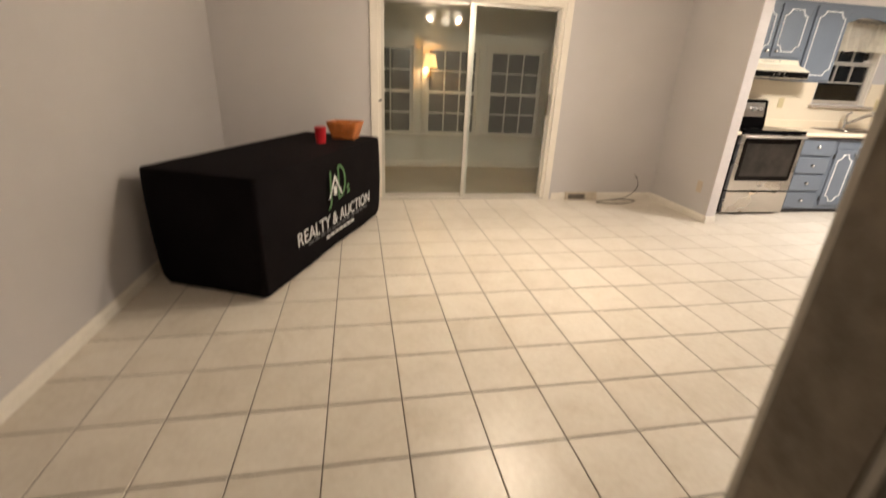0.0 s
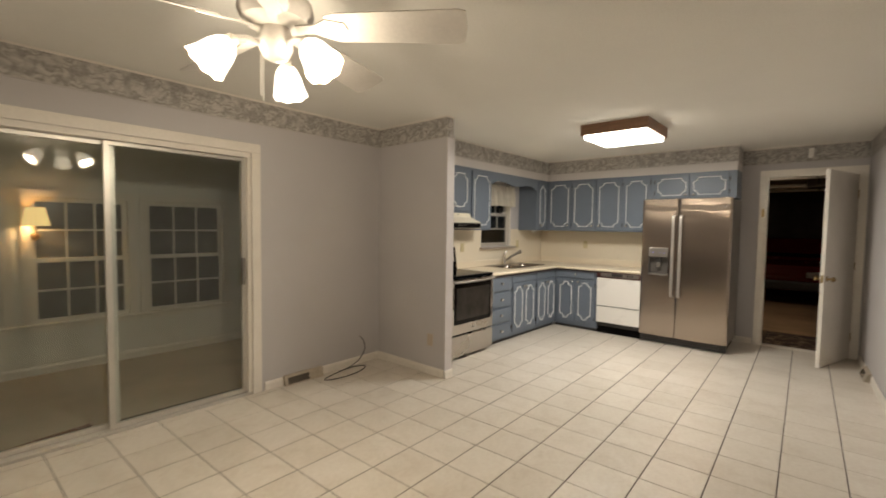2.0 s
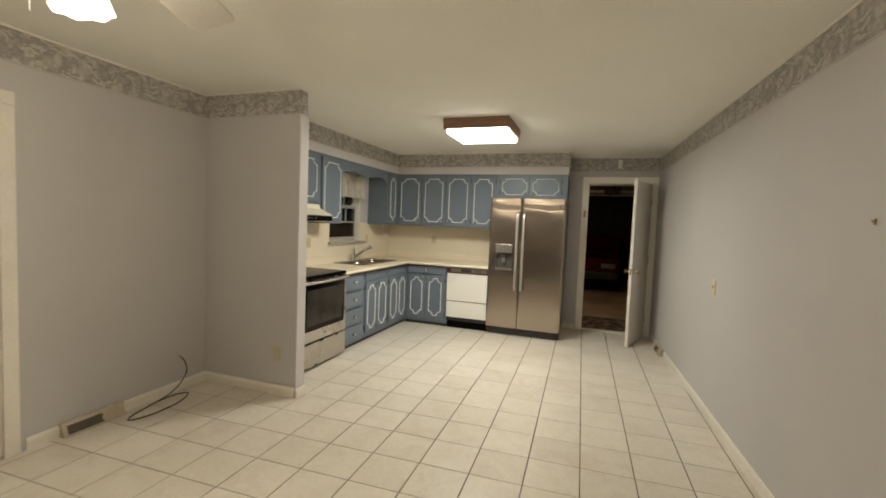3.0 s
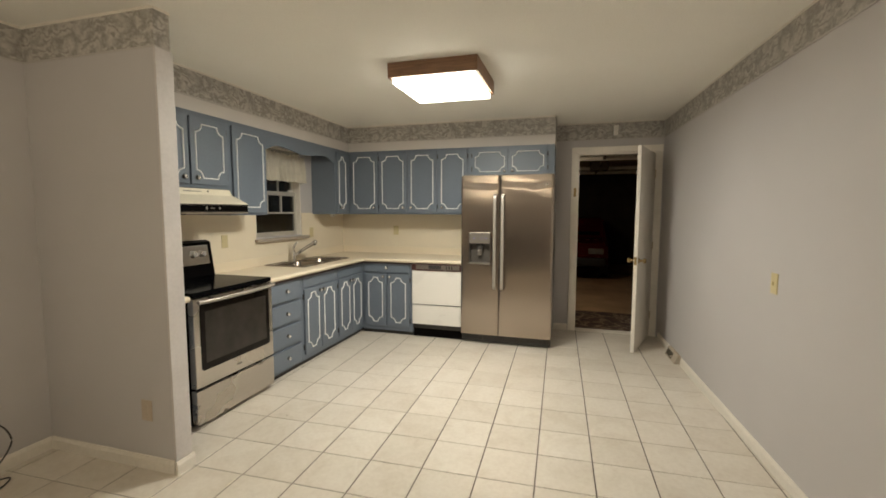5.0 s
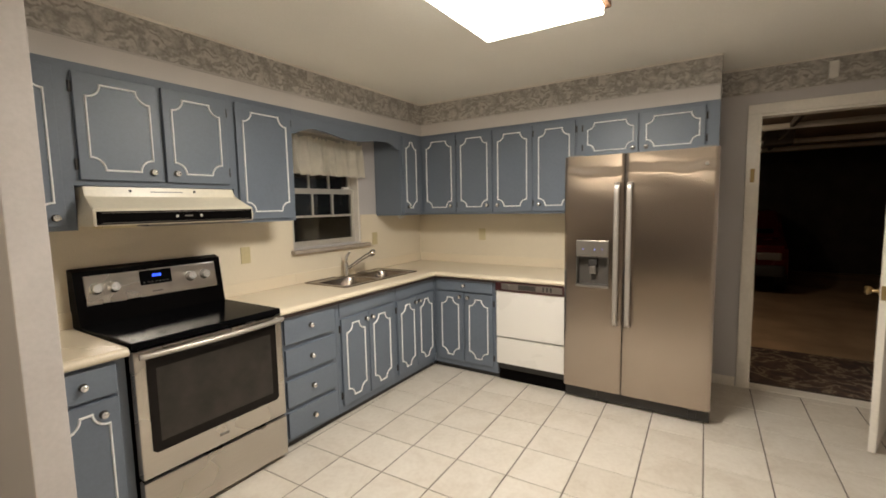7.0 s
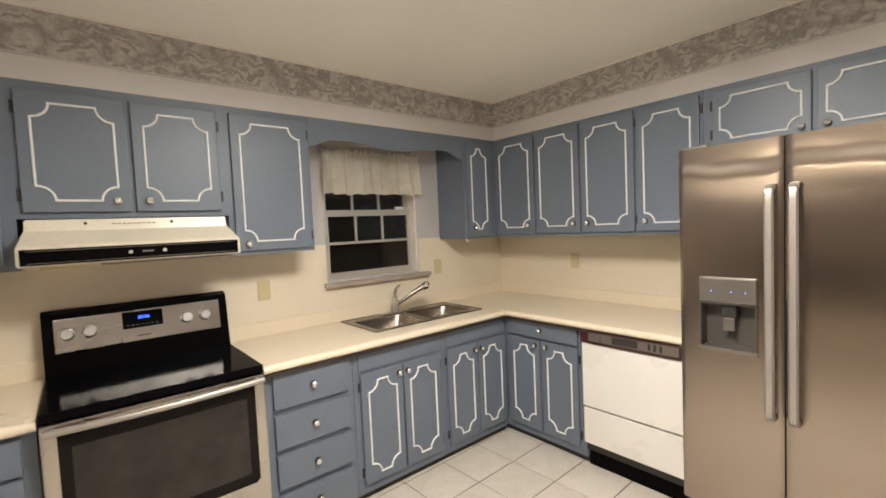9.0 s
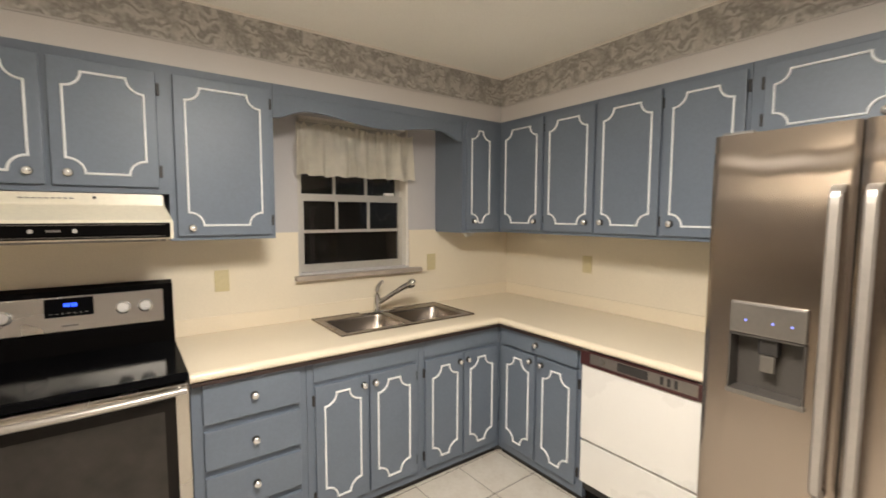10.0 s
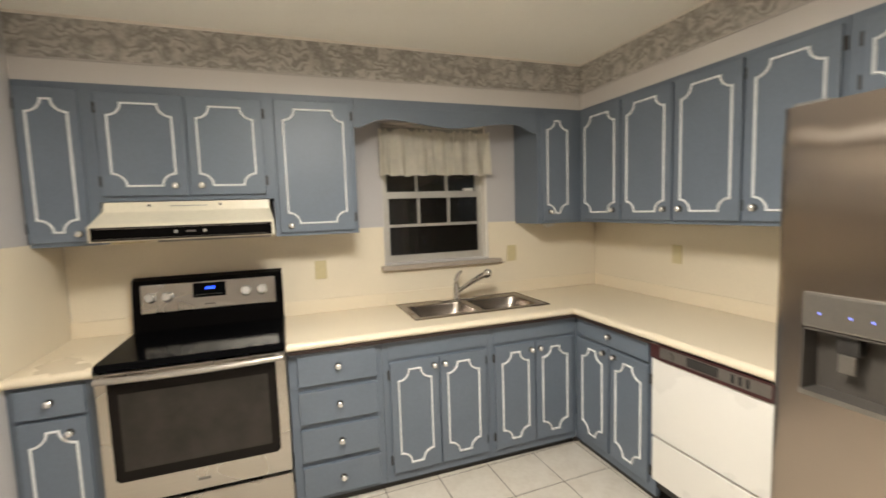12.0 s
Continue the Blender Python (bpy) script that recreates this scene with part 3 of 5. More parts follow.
def base_cabinet(m, width, label, depth=0.60, top=0.845, inside=None):
    cab = thing("base_cabinet", label, "cabinet", m, "base cabinets")
    if inside:
        part("body", boxes((0, width, 0, 0.02, 0.045, top), (0, width, 0.02, depth, 0.045, inside)), "blue", cab)
    else:
        part("body", box(0, width, 0, depth, 0.045, top), "blue", cab)
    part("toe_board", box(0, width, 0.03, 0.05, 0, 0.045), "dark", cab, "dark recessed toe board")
    return cab


FACE = 3.67
# narrow cabinet between partition and range
c = base_cabinet(pose(3.293, FACE, 0), 0.305, "narrow blue painted base cabinet with white moulding beside the range")
drawer(c, 0.025, 0.265, 0.70, 0.825)
cabinet_door(c, 0.025, 0.265, 0.075, 0.685, (0.205, 0.625))
# four drawers
c = base_cabinet(pose(4.372, FACE, 0), 0.463, "blue painted base cabinet with four drawers")
for z0, z1 in ((0.655, 0.825), (0.46, 0.625), (0.265, 0.43), (0.07, 0.235)):
    drawer(c, 0.04, 0.43, z0, z1)
# sink base
c = base_cabinet(pose(4.837, FACE, 0), 0.615, "blue painted sink cabinet with two doors and white moulding", inside=0.69)
part("apron", box(0.03, 0.585, -0.008, 0, 0.725, 0.84, 0.003), "blue", c)
cabinet_door(c, 0.035, 0.305, 0.097, 0.710, (0.280, 0.665), 0.03)
cabinet_door(c, 0.315, 0.590, 0.097, 0.710, (0.342, 0.665), 0.596)
c = base_cabinet(pose(5.454, FACE, 0), 0.60, "blue painted corner cabinet with two doors and white moulding", inside=0.69)
part("apron", box(0.03, 0.57, -0.008, 0, 0.725, 0.84, 0.003), "blue", c)
cabinet_door(c, 0.035, 0.295, 0.097, 0.710, (0.270, 0.665), 0.03)
cabinet_door(c, 0.305, 0.565, 0.097, 0.710, (0.330, 0.665))
EFACE = 6.055
c = base_cabinet(pose(EFACE, 3.668, 0, 0, 0, -90), 0.63, "blue painted base cabinet with a wide drawer and two doors")
drawer(c, 0.04, 0.59, 0.725, 0.83)
cabinet_door(c, 0.045, 0.305, 0.097, 0.710, (0.272, 0.675))
cabinet_door(c, 0.325, 0.590, 0.097, 0.710, (0.356, 0.675), 0.597)

# counters
ob = thing("countertop", "cream laminate L-shaped countertop with a rolled front edge", "countertop")
CT = 0.885
part("top", slab([(4.368, 3.638), (6.022, 3.638), (6.022, 2.455), (EAST - 0.012, 2.455), (EAST - 0.012, NORTH - 0.012), (5.925, NORTH - 0.012), (5.925, 3.80), (5.075, 3.80), (5.075, NORTH - 0.012), (4.368, NORTH - 0.012)], CT - 0.04, CT), "counter", ob)
part("sink_rail", box(5.075, 5.925, 4.215, NORTH - 0.012, CT - 0.04, CT), "counter", ob)
part("front_edge", tube([(4.368, 3.640, CT - 0.02), (6.02, 3.640, CT - 0.02)], 0.0195, 10), "counter", ob, "", True)
part("front_edge", tube([(6.024, 3.64, CT - 0.02), (6.024, 2.455, CT - 0.02)], 0.0195, 10), "counter", ob, "", True)
# these two strips stand in for the shade under the overhang
part("under_strip", box(4.372, 6.012, 3.627, FACE - 0.022, CT - 0.055, CT - 0.0405), "edge_shade", ob, "dark brown strip standing in for the shadow line under the edge")
part("under_strip", box(6.012, EFACE - 0.022, 3.04, FACE - 0.022, CT - 0.055, CT - 0.0405), "edge_shade", ob, "dark brown strip standing in for the shadow line under the edge")
ob = thing("countertop", "short cream laminate countertop beside the range", "countertop")
part("top", box(3.302, 3.602, 3.640, NORTH - 0.012, CT - 0.04, CT), "counter", ob)
part("front_edge", tube([(3.302, 3.642, CT - 0.02), (3.602, 3.642, CT - 0.02)], 0.0195, 10), "counter", ob, "", True)

ob = thing("backsplash", "cream laminate backsplash panels around the counters", "backsplash", kind="structure")
part("panel", boxes((3.302, WX0 - 0.005, NORTH - 0.010, NORTH, CT, 1.405), (WX1 + 0.005, EAST - 0.01, NORTH - 0.010, NORTH, CT, 1.405), (WX0 - 0.005, WX1 + 0.005, NORTH - 0.010, NORTH, CT, WZ0 - 0.04)), "laminate", ob)
part("panel", box(EAST - 0.010, EAST, 2.40, NORTH - 0.010, CT, 1.405), "laminate", ob)
part("panel", box(3.29, 3.300, 3.58, NORTH - 0.010, CT - 0.04, 1.405), "laminate", ob)
part("ledge", box(3.302, 5.0, NORTH - 0.024, NORTH - 0.010, CT, CT + 0.085, 0.003), "counter", ob)
part("ledge", box(5.0, EAST - 0.012, NORTH - 0.024, NORTH - 0.010, CT, CT + 0.085, 0.003), "counter", ob)
part("ledge", box(EAST - 0.024, EAST - 0.010, 2.455, NORTH - 0.026, CT, CT + 0.085, 0.003), "counter", ob)


# wall cabinets
def wall_cabinet(m, width, z0, label, depth=0.306, top=UTOP):
    cab = thing("wall_cabinet", label, "cabinet", m, "wall cabinets")
    part("body", box(0, width, 0, depth, z0, top), "blue", cab)
    return cab


BOT = 1.39
KZ = BOT + 0.068
c = wall_cabinet(pose(3.293, UY, 0), 0.285, BOT, "narrow blue painted wall cabinet with white moulding")
cabinet_door(c, 0.010, 0.242, BOT + 0.02, 2.11, (0.203, KZ - 0.01), 0.006)
c = wall_cabinet(pose(3.578, UY, 0), 0.775, 1.595, "short blue painted two-door wall cabinet above the range hood")
cabinet_door(c, 0.022, 0.375, 1.62, 2.105, (0.327, 1.668), 0.016)
cabinet_door(c, 0.394, 0.741, 1.62, 2.105, (0.443, 1.668), 0.748)
c = wall_cabinet(pose(4.353, UY, 0), 0.445, BOT, "blue painted wall cabinet with white moulding beside the window")
cabinet_door(c, 0.026, 0.424, BOT + 0.02, 2.11, (0.082, KZ - 0.012), 0.431)
c = wall_cabinet(pose(5.985, UY, 0), UX - 5.985, BOT, "blue painted corner wall cabinet with white moulding beside the window")
cabinet_door(c, 0.026, 0.258, BOT + 0.02, 2.11, (0.085, KZ + 0.01))
c = wall_cabinet(pose(UX, UY, 0, 0, 0, -90), 0.77, BOT, "blue painted two-door wall cabinet with white moulding", depth=0.372)
cabinet_door(c, 0.030, 0.393, BOT + 0.02, 2.12, (0.340, KZ + 0.012))
cabinet_door(c, 0.409, 0.764, BOT + 0.02, 2.12, (0.720, KZ + 0.012), 0.402)
c = wall_cabinet(pose(UX, UY - 0.772, 0, 0, 0, -90), 0.733, BOT, "blue painted two-door wall cabinet with white moulding beside the refrigerator", depth=0.372)
cabinet_door(c, 0.008, 0.362, BOT + 0.02, 2.12, (0.050, KZ + 0.012), 0.371)
cabinet_door(c, 0.379, 0.720, BOT + 0.02, 2.12, (0.428, KZ + 0.012), 0.727)
c = wall_cabinet(pose(UX, 2.463, 0, 0, 0, -90), 0.948, 1.82, "low blue painted two-door wall cabinet above the refrigerator", depth=0.372)
cabinet_door(c, 0.048, 0.446, 1.83, 2.118, (0.410, 1.87), 0.040, 0.05, 0.04)
cabinet_door(c, 0.464, 0.868, 1.83, 2.118, (0.500, 1.87), 0.876, 0.05, 0.04)

# scalloped valance over the window
edge = []
for i in range(41):
    u = i / 40
    s = min(u, 1 - u)
    if s < 0.03:
        z = 1.984
    elif s < 0.16:
        z = 1.984 + 0.050 * math.sin(math.pi / 2 * (s - 0.03) / 0.13)
    else:
        z = 1.996 + 0.038 * (0.5 + 0.5 * math.cos(math.pi * (s - 0.16) / 0.34))
    edge.append((4.80 + 1.183 * u, z))
ob = thing("valance", "blue painted scalloped wooden valance between the wall cabinets", "valance")
part("board", prism([(4.80, 2.10), *edge, (5.983, 2.10)], UY + 0.002, UY + 0.02), "blue", ob)
part("top_rail", box(4.80, 5.983, UY, UY + 0.022, 2.10, UTOP), "blue", ob)

# window
ob = thing("window_1", "double-hung kitchen window with night outside", "window", kind="structure")
part("window_sill", box(WX0 - 0.03, WX1 + 0.085, NORTH - 0.055, NORTH + 0.06, WZ0 - 0.04, WZ0 - 0.012, 0.004), "worn_sill", ob, "worn brownish sill")
part("jamb", box(WX0, WX0 + 0.016, NORTH, NORTH + 0.12, WZ0, WZ1), "alu", ob)
part("jamb", box(WX1 - 0.016, WX1, NORTH, NORTH + 0.12, WZ0, WZ1), "trim", ob)
part("jamb", box(WX0, WX1, NORTH, NORTH + 0.12, WZ1 - 0.016, WZ1), "trim", ob)
for z0, z1, dy in ((WZ0, 1.63, 0.05), (1.59, WZ1 - 0.016, 0.085)):
    s = part("window_frame", boxes((WX0 + 0.016, WX0 + 0.05, NORTH + dy, NORTH + dy + 0.03, z0, z1), (WX1 - 0.05, WX1 - 0.016, NORTH + dy, NORTH + dy + 0.03, z0, z1),
                                   (WX0 + 0.05, WX1 - 0.05, NORTH + dy, NORTH + dy + 0.03, z0, z0 + 0.045), (WX0 + 0.05, WX1 - 0.05, NORTH + dy, NORTH + dy + 0.03, z1 - 0.04, z1)), "alu", ob)
    zm = (z0 + z1) / 2 + 0.01
    part("muntin", box(WX0 + 0.05, WX1 - 0.05, NORTH + dy + 0.004, NORTH + dy + 0.024, zm - 0.009, zm + 0.009), "alu", s)
    for x in (WX0 + 0.26, WX0 + 0.48):
        part("muntin", box(x - 0.009, x + 0.009, NORTH + dy + 0.004, NORTH + dy + 0.024, zm + 0.009, z1 - 0.04), "alu", s)
        if dy > 0.06:
            part("muntin", box(x - 0.009, x + 0.009, NORTH + dy + 0.004, NORTH + dy + 0.024, z0 + 0.045, zm - 0.009), "alu", s)
    p = part("pane", box(WX0 + 0.05, WX1 - 0.05, NORTH + dy + 0.012, NORTH + dy + 0.015, z0 + 0.045, z1 - 0.04), "window_glass", s)
# made-up grey sheet; lifts the black panes as faint reflections would
part("insect_screen", box(WX0 + 0.018, WX1 - 0.018, NORTH + 0.119, NORTH + 0.123, WZ0 + 0.002, WZ1 - 0.018), "pane_haze", ob, "grey sheet added behind the sashes to lighten the night panes")
tagged(link_mesh("sash_lock", box(WX1 - 0.16, WX1 - 0.09, NORTH + 0.03, NORTH + 0.055, 1.632, 1.652, 0.004), "white"), "small white sash lock on the window", "latch")

# curtain
bm = bmesh.new()
cols, rows_ = 150, 20
grid = []
for j in range(rows_ + 1):
    row = []
    v = j / rows_
    for i in range(cols + 1):
        u = i / cols
        pinch = math.exp(-((v - 0.11) / 0.05) ** 2)
        fold = math.sin(u * 2 * math.pi * 9 + 2.2 * math.sin(u * 11) + 0.8 * math.sin(u * 29)) * (0.006 + 0.019 * v) * (1 - 0.8 * pinch)
        fold -= 0.030 * max(0.0, v - 0.3) ** 2
        fold += 0.022 * v * noise.noise((u * 17, v * 1.5, 3)) + 0.007 * (1 - v) ** 3 * math.sin(u * 105 + 3 * math.sin(u * 23)) + 0.006 * pinch
        x = 4.985 + 0.778 * u + 0.004 * math.sin(u * 60 + v * 4)
        z = 2.020 - 0.290 * v - (0.016 * v ** 3 * noise.noise((u * 11, 0.3, 7))) + (0.011 * math.sin(u * 74 + 4 * math.sin(u * 17)) * max(0.0, 1 - v * 8))
        row.append(bm.verts.new((x, NORTH - 0.068 + fold, z)))
    grid.append(row)
for a, b in zip(grid, grid[1:]):
    for i in range(cols):
        bm.faces.new((a[i], a[i + 1], b[i + 1], b[i]))
bmesh.ops.solidify(bm, geom=bm.faces[:], thickness=0.0015)
ob = thing("curtain", "short gathered cream valance curtain at the kitchen window", "curtain")
part("fabric", bm, "curtain", ob, "", True)
part("rod", tube([(4.992, NORTH - 0.045, 1.985), (5.758, NORTH - 0.045, 1.985)], 0.006), "white", ob)


# range
def rounded_bar(p0, p1, r=0.011, stand=0.05, bow=0.0):
    """A handle bar with two stand-offs; stand is along local +y towards the door."""
    a, b = Vector(p0), Vector(p1)
    pts = [a + (b - a) * (i / 12) + Vector((0, -bow * math.sin(math.pi * i / 12), 0)) for i in range(13)]
    bm = tube(pts, r, 10)
    for f in (0.03, 0.97):
        p = a + (b - a) * f
        tube([p, p + Vector((0, stand, 0))], r * 0.8, 8, bm=bm)
    return bm


RX0, RW = 3.607, 0.757
ob = thing("range", "stainless steel electric range with a black glass top", "range", pose(RX0, 3.615, 0))
part("body", box(0.004, RW - 0.004, 0.045, 0.625, 0.03, 0.895), "black", ob, "black side panels")
part("cooktop", box(0, RW, 0.0, 0.60, 0.868, 0.902, 0.006), "black_glass", ob, "black ceramic glass top")
back = part("backguard", prism([(0, 0), (0.11, 0), (0.067, 0.288), (0.02, 0.302), (0, 0.297)], 0, RW, None), "black", ob, "black backguard")
back.matrix_local = Matrix(((0, 1, 0, 0), (-1, 0, 0, 0.655), (0, 0, 1, 0.885), (0, 0, 0, 1)))
lean = math.degrees(math.atan2(0.045, 0.30))
PANEL = pose(0, 0.5600, 0.998, -lean, 0, 0)
panel = part("control_panel", box(0.04, RW - 0.04, -0.006, 0.01, 0.0, 0.152, 0.004), "range_steel", ob, "stainless control panel", m=PANEL)
part("display_window", box(0.29, 0.455, -0.009, -0.004, 0.065, 0.145, 0.003), "black_glass", panel)
part("clock_digits", boxes((0.355, 0.363, -0.0105, -0.0088, 0.108, 0.122), (0.366, 0.374, -0.0105, -0.0088, 0.108, 0.122), (0.379, 0.387, -0.0105, -0.0088, 0.108, 0.122), (0.390, 0.398, -0.0105, -0.0088, 0.108, 0.122)), "display", panel, "lit blue clock digits")
part("key_marks", boxes(*[(0.305 + i * 0.02, 0.315 + i * 0.02, -0.0098, -0.0088, 0.078, 0.081) for i in range(7)]), "grey", panel)
part("badge", box(0.345, 0.40, -0.0075, -0.005, 0.022, 0.030), "grey", panel)
for x in (0.085, 0.165, 0.56, 0.645):
    part("control_knob", lathe([(0.030, 0.0), (0.030, 0.004), (0.025, 0.008), (0.024, 0.028), (0.021, 0.032), (0, 0.032)], 24, Matrix.Translation((x, -0.006, 0.082)) @ pose(0, 0, 0, 90, 0, 0)), "knob", panel, "steel control knob", True)
door = part("oven_door", box(0, RW, -0.005, 0.045, 0.272, 0.862, 0.008), "range_steel", ob, "stainless oven door")
part("oven_window", prism([(0.046, 0.395), (0.062, 0.380), (RW - 0.062, 0.380), (RW - 0.046, 0.395), (RW - 0.046, 0.822), (0.046, 0.822)], -0.009, -0.004), "oven_glass", door, "dark oven window")
part("window_rim", prism([(0.083, 0.428), (RW - 0.083, 0.428), (RW - 0.083, 0.770), (0.083, 0.770)], -0.0105, -0.0085), "oven_inner", door)
part("oven_handle", rounded_bar((0.012, -0.034, 0.842), (RW - 0.012, -0.034, 0.844), 0.0135, 0.03, 0.026), "handle", door, "bowed steel handle bar", True)
part("badge", box(RW / 2 - 0.025, RW / 2 + 0.025, -0.0075, -0.004, 0.318, 0.330), "grey", door)
part("warming_drawer", box(0, RW, -0.005, 0.045, 0.03, 0.258, 0.008), "range_steel", ob, "stainless storage drawer")
part("drawer_gap", box(0.006, RW - 0.006, 0.01, 0.045, 0.258, 0.272), "black", ob)
for x in (0.05, RW - 0.05):
    for y in (0.09, 0.57):
        part("foot", lathe([(0.018, 0), (0.018, 0.03)], 12, Matrix.Translation((x, y, 0))), "dark", ob)

# range hood
ob = thing("range_hood", "almond enamel range hood with a black control strip", "range hood", pose(3.577, NORTH - 0.012, 0))
HW = 0.773
prof = [(0, 1.59), (-0.325, 1.59), (-0.335, 1.545), (-0.475, 1.482), (-0.475, 1.408), (0, 1.408)]
bm = bmesh.new()
a = [bm.verts.new((0.022 if z > 1.5 else 0.0, y, z)) for y, z in prof]
b = [bm.verts.new((HW - 0.022 if z > 1.5 else HW, y, z)) for y, z in prof]
bm.faces.new(a)
bm.faces.new(list(reversed(b)))
for i in range(6):
    bm.faces.new((a[i], b[i], b[(i + 1) % 6], a[(i + 1) % 6]))
bmesh.ops.bevel(bm, geom=bm.edges[:], offset=0.004, segments=2, affect="EDGES")
hood = part("canopy", bm, "almond", ob)
stripp = part("control_strip", box(0.012, HW - 0.012, -0.481, -0.474, 1.414, 1.474, 0.002), "black", ob, "black control strip")
part("strip_line", boxes((0.03, HW - 0.03, -0.4825, -0.480, 1.466, 1.468), (0.03, HW - 0.03, -0.4825, -0.480, 1.420, 1.422)), "silver", stripp)
for x in (0.345, 0.465):
    part("switch_button", lathe([(0.008, 0), (0.008, 0.008), (0.006, 0.010), (0, 0.010)], 14, Matrix.Translation((x, -0.481, 1.445)) @ pose(0, 0, 0, 90, 0, 0)), "knob", stripp, "", True)
part("badge", box(0.385, 0.425, -0.4825, -0.480, 1.442, 1.449), "silver", stripp)
part("filter", box(0.25, 0.75, -0.40, -0.08, 1.396, 1.408, 0.002), "grey", ob, "grease filter")
part("light_lens", box(0.06, 0.2, -0.40, -0.28, 1.395, 1.408, 0.003), "ivory", ob)
part("vent_slots", boxes(*[(0.30 + i * 0.018, 0.312 + i * 0.018, -0.3365, -0.330, 1.566, 1.570) for i in range(9)]), "grey", hood)
for x in (0.21, 0.52):
    part("screw", lathe([(0.006, 0), (0.006, 0.004), (0, 0.005)], 10, Matrix.Translation((x, -0.330, 1.572)) @ pose(0, 0, 0, 90, 0, 0)), "dark", hood)


# double sink and tap
def bowl(x0, x1, y0, y1, top, depth):
    bm = bmesh.new()
    def ring(ins, z, r):
        pts = []
        for cx, cy, a0 in ((x1 - ins - r, y1 - ins - r, 0), (x0 + ins + r, y1 - ins - r, 90), (x0 + ins + r, y0 + ins + r, 180), (x1 - ins - r, y0 + ins + r, 270)):
            for i in range(6):
                a = radians(a0 + 90 * i / 5)
                pts.append(bm.verts.new((cx + r * math.cos(a), cy + r * math.sin(a), z)))
        return pts
    rings = [ring(0, top, 0.05), ring(0.006, top - 0.012, 0.05), ring(0.018, top - depth + 0.03, 0.05), ring(0.045, top - depth, 0.04)]
    for p, q in zip(rings, rings[1:]):
        for i in range(24):
            bm.faces.new((p[i], p[(i + 1) % 24], q[(i + 1) % 24], q[i]))
    bm.faces.new(rings[-1])
    return bm


ob = thing("sink", "stainless steel double-bowl sink set into the countertop", "sink")
SZT = CT + 0.004
X = (5.06, 5.105, 5.475, 5.515, 5.885, 5.94)
Y = (3.785, 3.83, 4.14, 4.225)
part("rim", boxes((X[0], X[1], Y[0], Y[3], CT - 0.002, SZT), (X[2], X[3], Y[1], Y[2], CT - 0.002, SZT), (X[4], X[5], Y[0], Y[3], CT - 0.002, SZT),
                  (X[1], X[4], Y[0], Y[1], CT - 0.002, SZT), (X[1], X[4], Y[2], Y[3], CT - 0.002, SZT)), "sink_rim", ob)
part("rim_bead", tube([(X[0], Y[0], SZT), (X[5], Y[0], SZT), (X[5], Y[3], SZT), (X[0], Y[3], SZT)], 0.0045, 8, True), "sink_steel", ob, "", True)
for x0, x1 in ((X[1], X[2]), (X[3], X[4])):
    bw = part("bowl", bowl(x0 - 0.002, x1 + 0.002, Y[1] - 0.002, Y[2] + 0.002, SZT - 0.001, 0.17), "sink_steel", ob, "", True)
    part("drain", lathe([(0.045, 0.0), (0.045, 0.004), (0.03, 0.002), (0, 0.002)], 20, Matrix.Translation(((x0 + x1) / 2, (Y[1] + Y[2]) / 2, SZT - 0.169))), "chrome", bw, "", True)
ob = thing("faucet", "chrome single-lever faucet with a pull-out spray head", "faucet", pose(5.47, 4.185, SZT))
part("base_plate", box(-0.12, 0.12, -0.028, 0.028, 0, 0.010, 0.004), "chrome", ob)
part("body", lathe([(0.027, 0.008), (0.024, 0.03), (0.022, 0.09), (0.019, 0.115), (0, 0.122)], 20), "chrome", ob, "", True)
sp = [(0, 0, 0.05), (0.03, -0.03, 0.080), (0.07, -0.07, 0.118), (0.11, -0.11, 0.154), (0.135, -0.135, 0.174), (0.150, -0.150, 0.184)]
part("spout", tube(sp, [0.014, 0.015, 0.015, 0.016, 0.018, 0.019], 12), "chrome", ob, "", True)
part("spray_head", lathe([(0, 0.030), (0.012, 0.029), (0.022, 0.021), (0.027, 0.006), (0.026, -0.010), (0.020, -0.022), (0.014, -0.030)], 18, Matrix.Translation((0.160, -0.160, 0.190)) @ pose(0, 0, 0, 40, 0, 45)), "chrome", ob, "", True)
part("lever", tube([(0, 0, 0.110), (0.0, 0.0, 0.135), (0.006, -0.004, 0.165), (0.022, -0.016, 0.192), (0.034, -0.026, 0.200)], [0.018, 0.017, 0.012, 0.009, 0.006], 10), "chrome", ob, "", True)


def outlet(m, label="ivory wall outlet with a cover plate", switch=False, finish="ivory"):
    ob = thing("light_switch" if switch else "wall_outlet", label, "switch" if switch else "outlet", m, "switches" if switch else "outlets")
    p = part("cover_plate", box(-0.036, 0.036, -0.006, 0, -0.058, 0.058, 0.003), finish, ob)
    if switch:
        part("toggle", box(-0.005, 0.005, -0.016, -0.005, -0.010, 0.012, 0.002), "ivory", p)
    else:
        for z in (-0.02, 0.02):
            part("socket", lathe([(0.014, 0), (0.014, 0.002), (0, 0.002)], 16, Matrix.Translation((0, -0.006, z)) @ pose(0, 0, 0, 90, 0, 0)), finish, p)
    return ob


outlet(pose(4.595, NORTH - 0.010, 1.155))
outlet(pose(5.945, NORTH - 0.010, 1.175))
outlet(pose(EAST - 0.010, 3.50, 1.18, 0, 0, -90))
outlet(pose(3.29, 3.47, 1.15, 0, 0, 90), "ivory switch on the partition beside the counter", True)
outlet(pose(3.20, 3.53, 0.335, 0, 0, -90), "tan wall outlet low on the partition", False, "tan")
outlet(SOUTH @ pose(4.265, 0, 1.03, 0, 0, 180), "ivory light switch on the long wall", True)
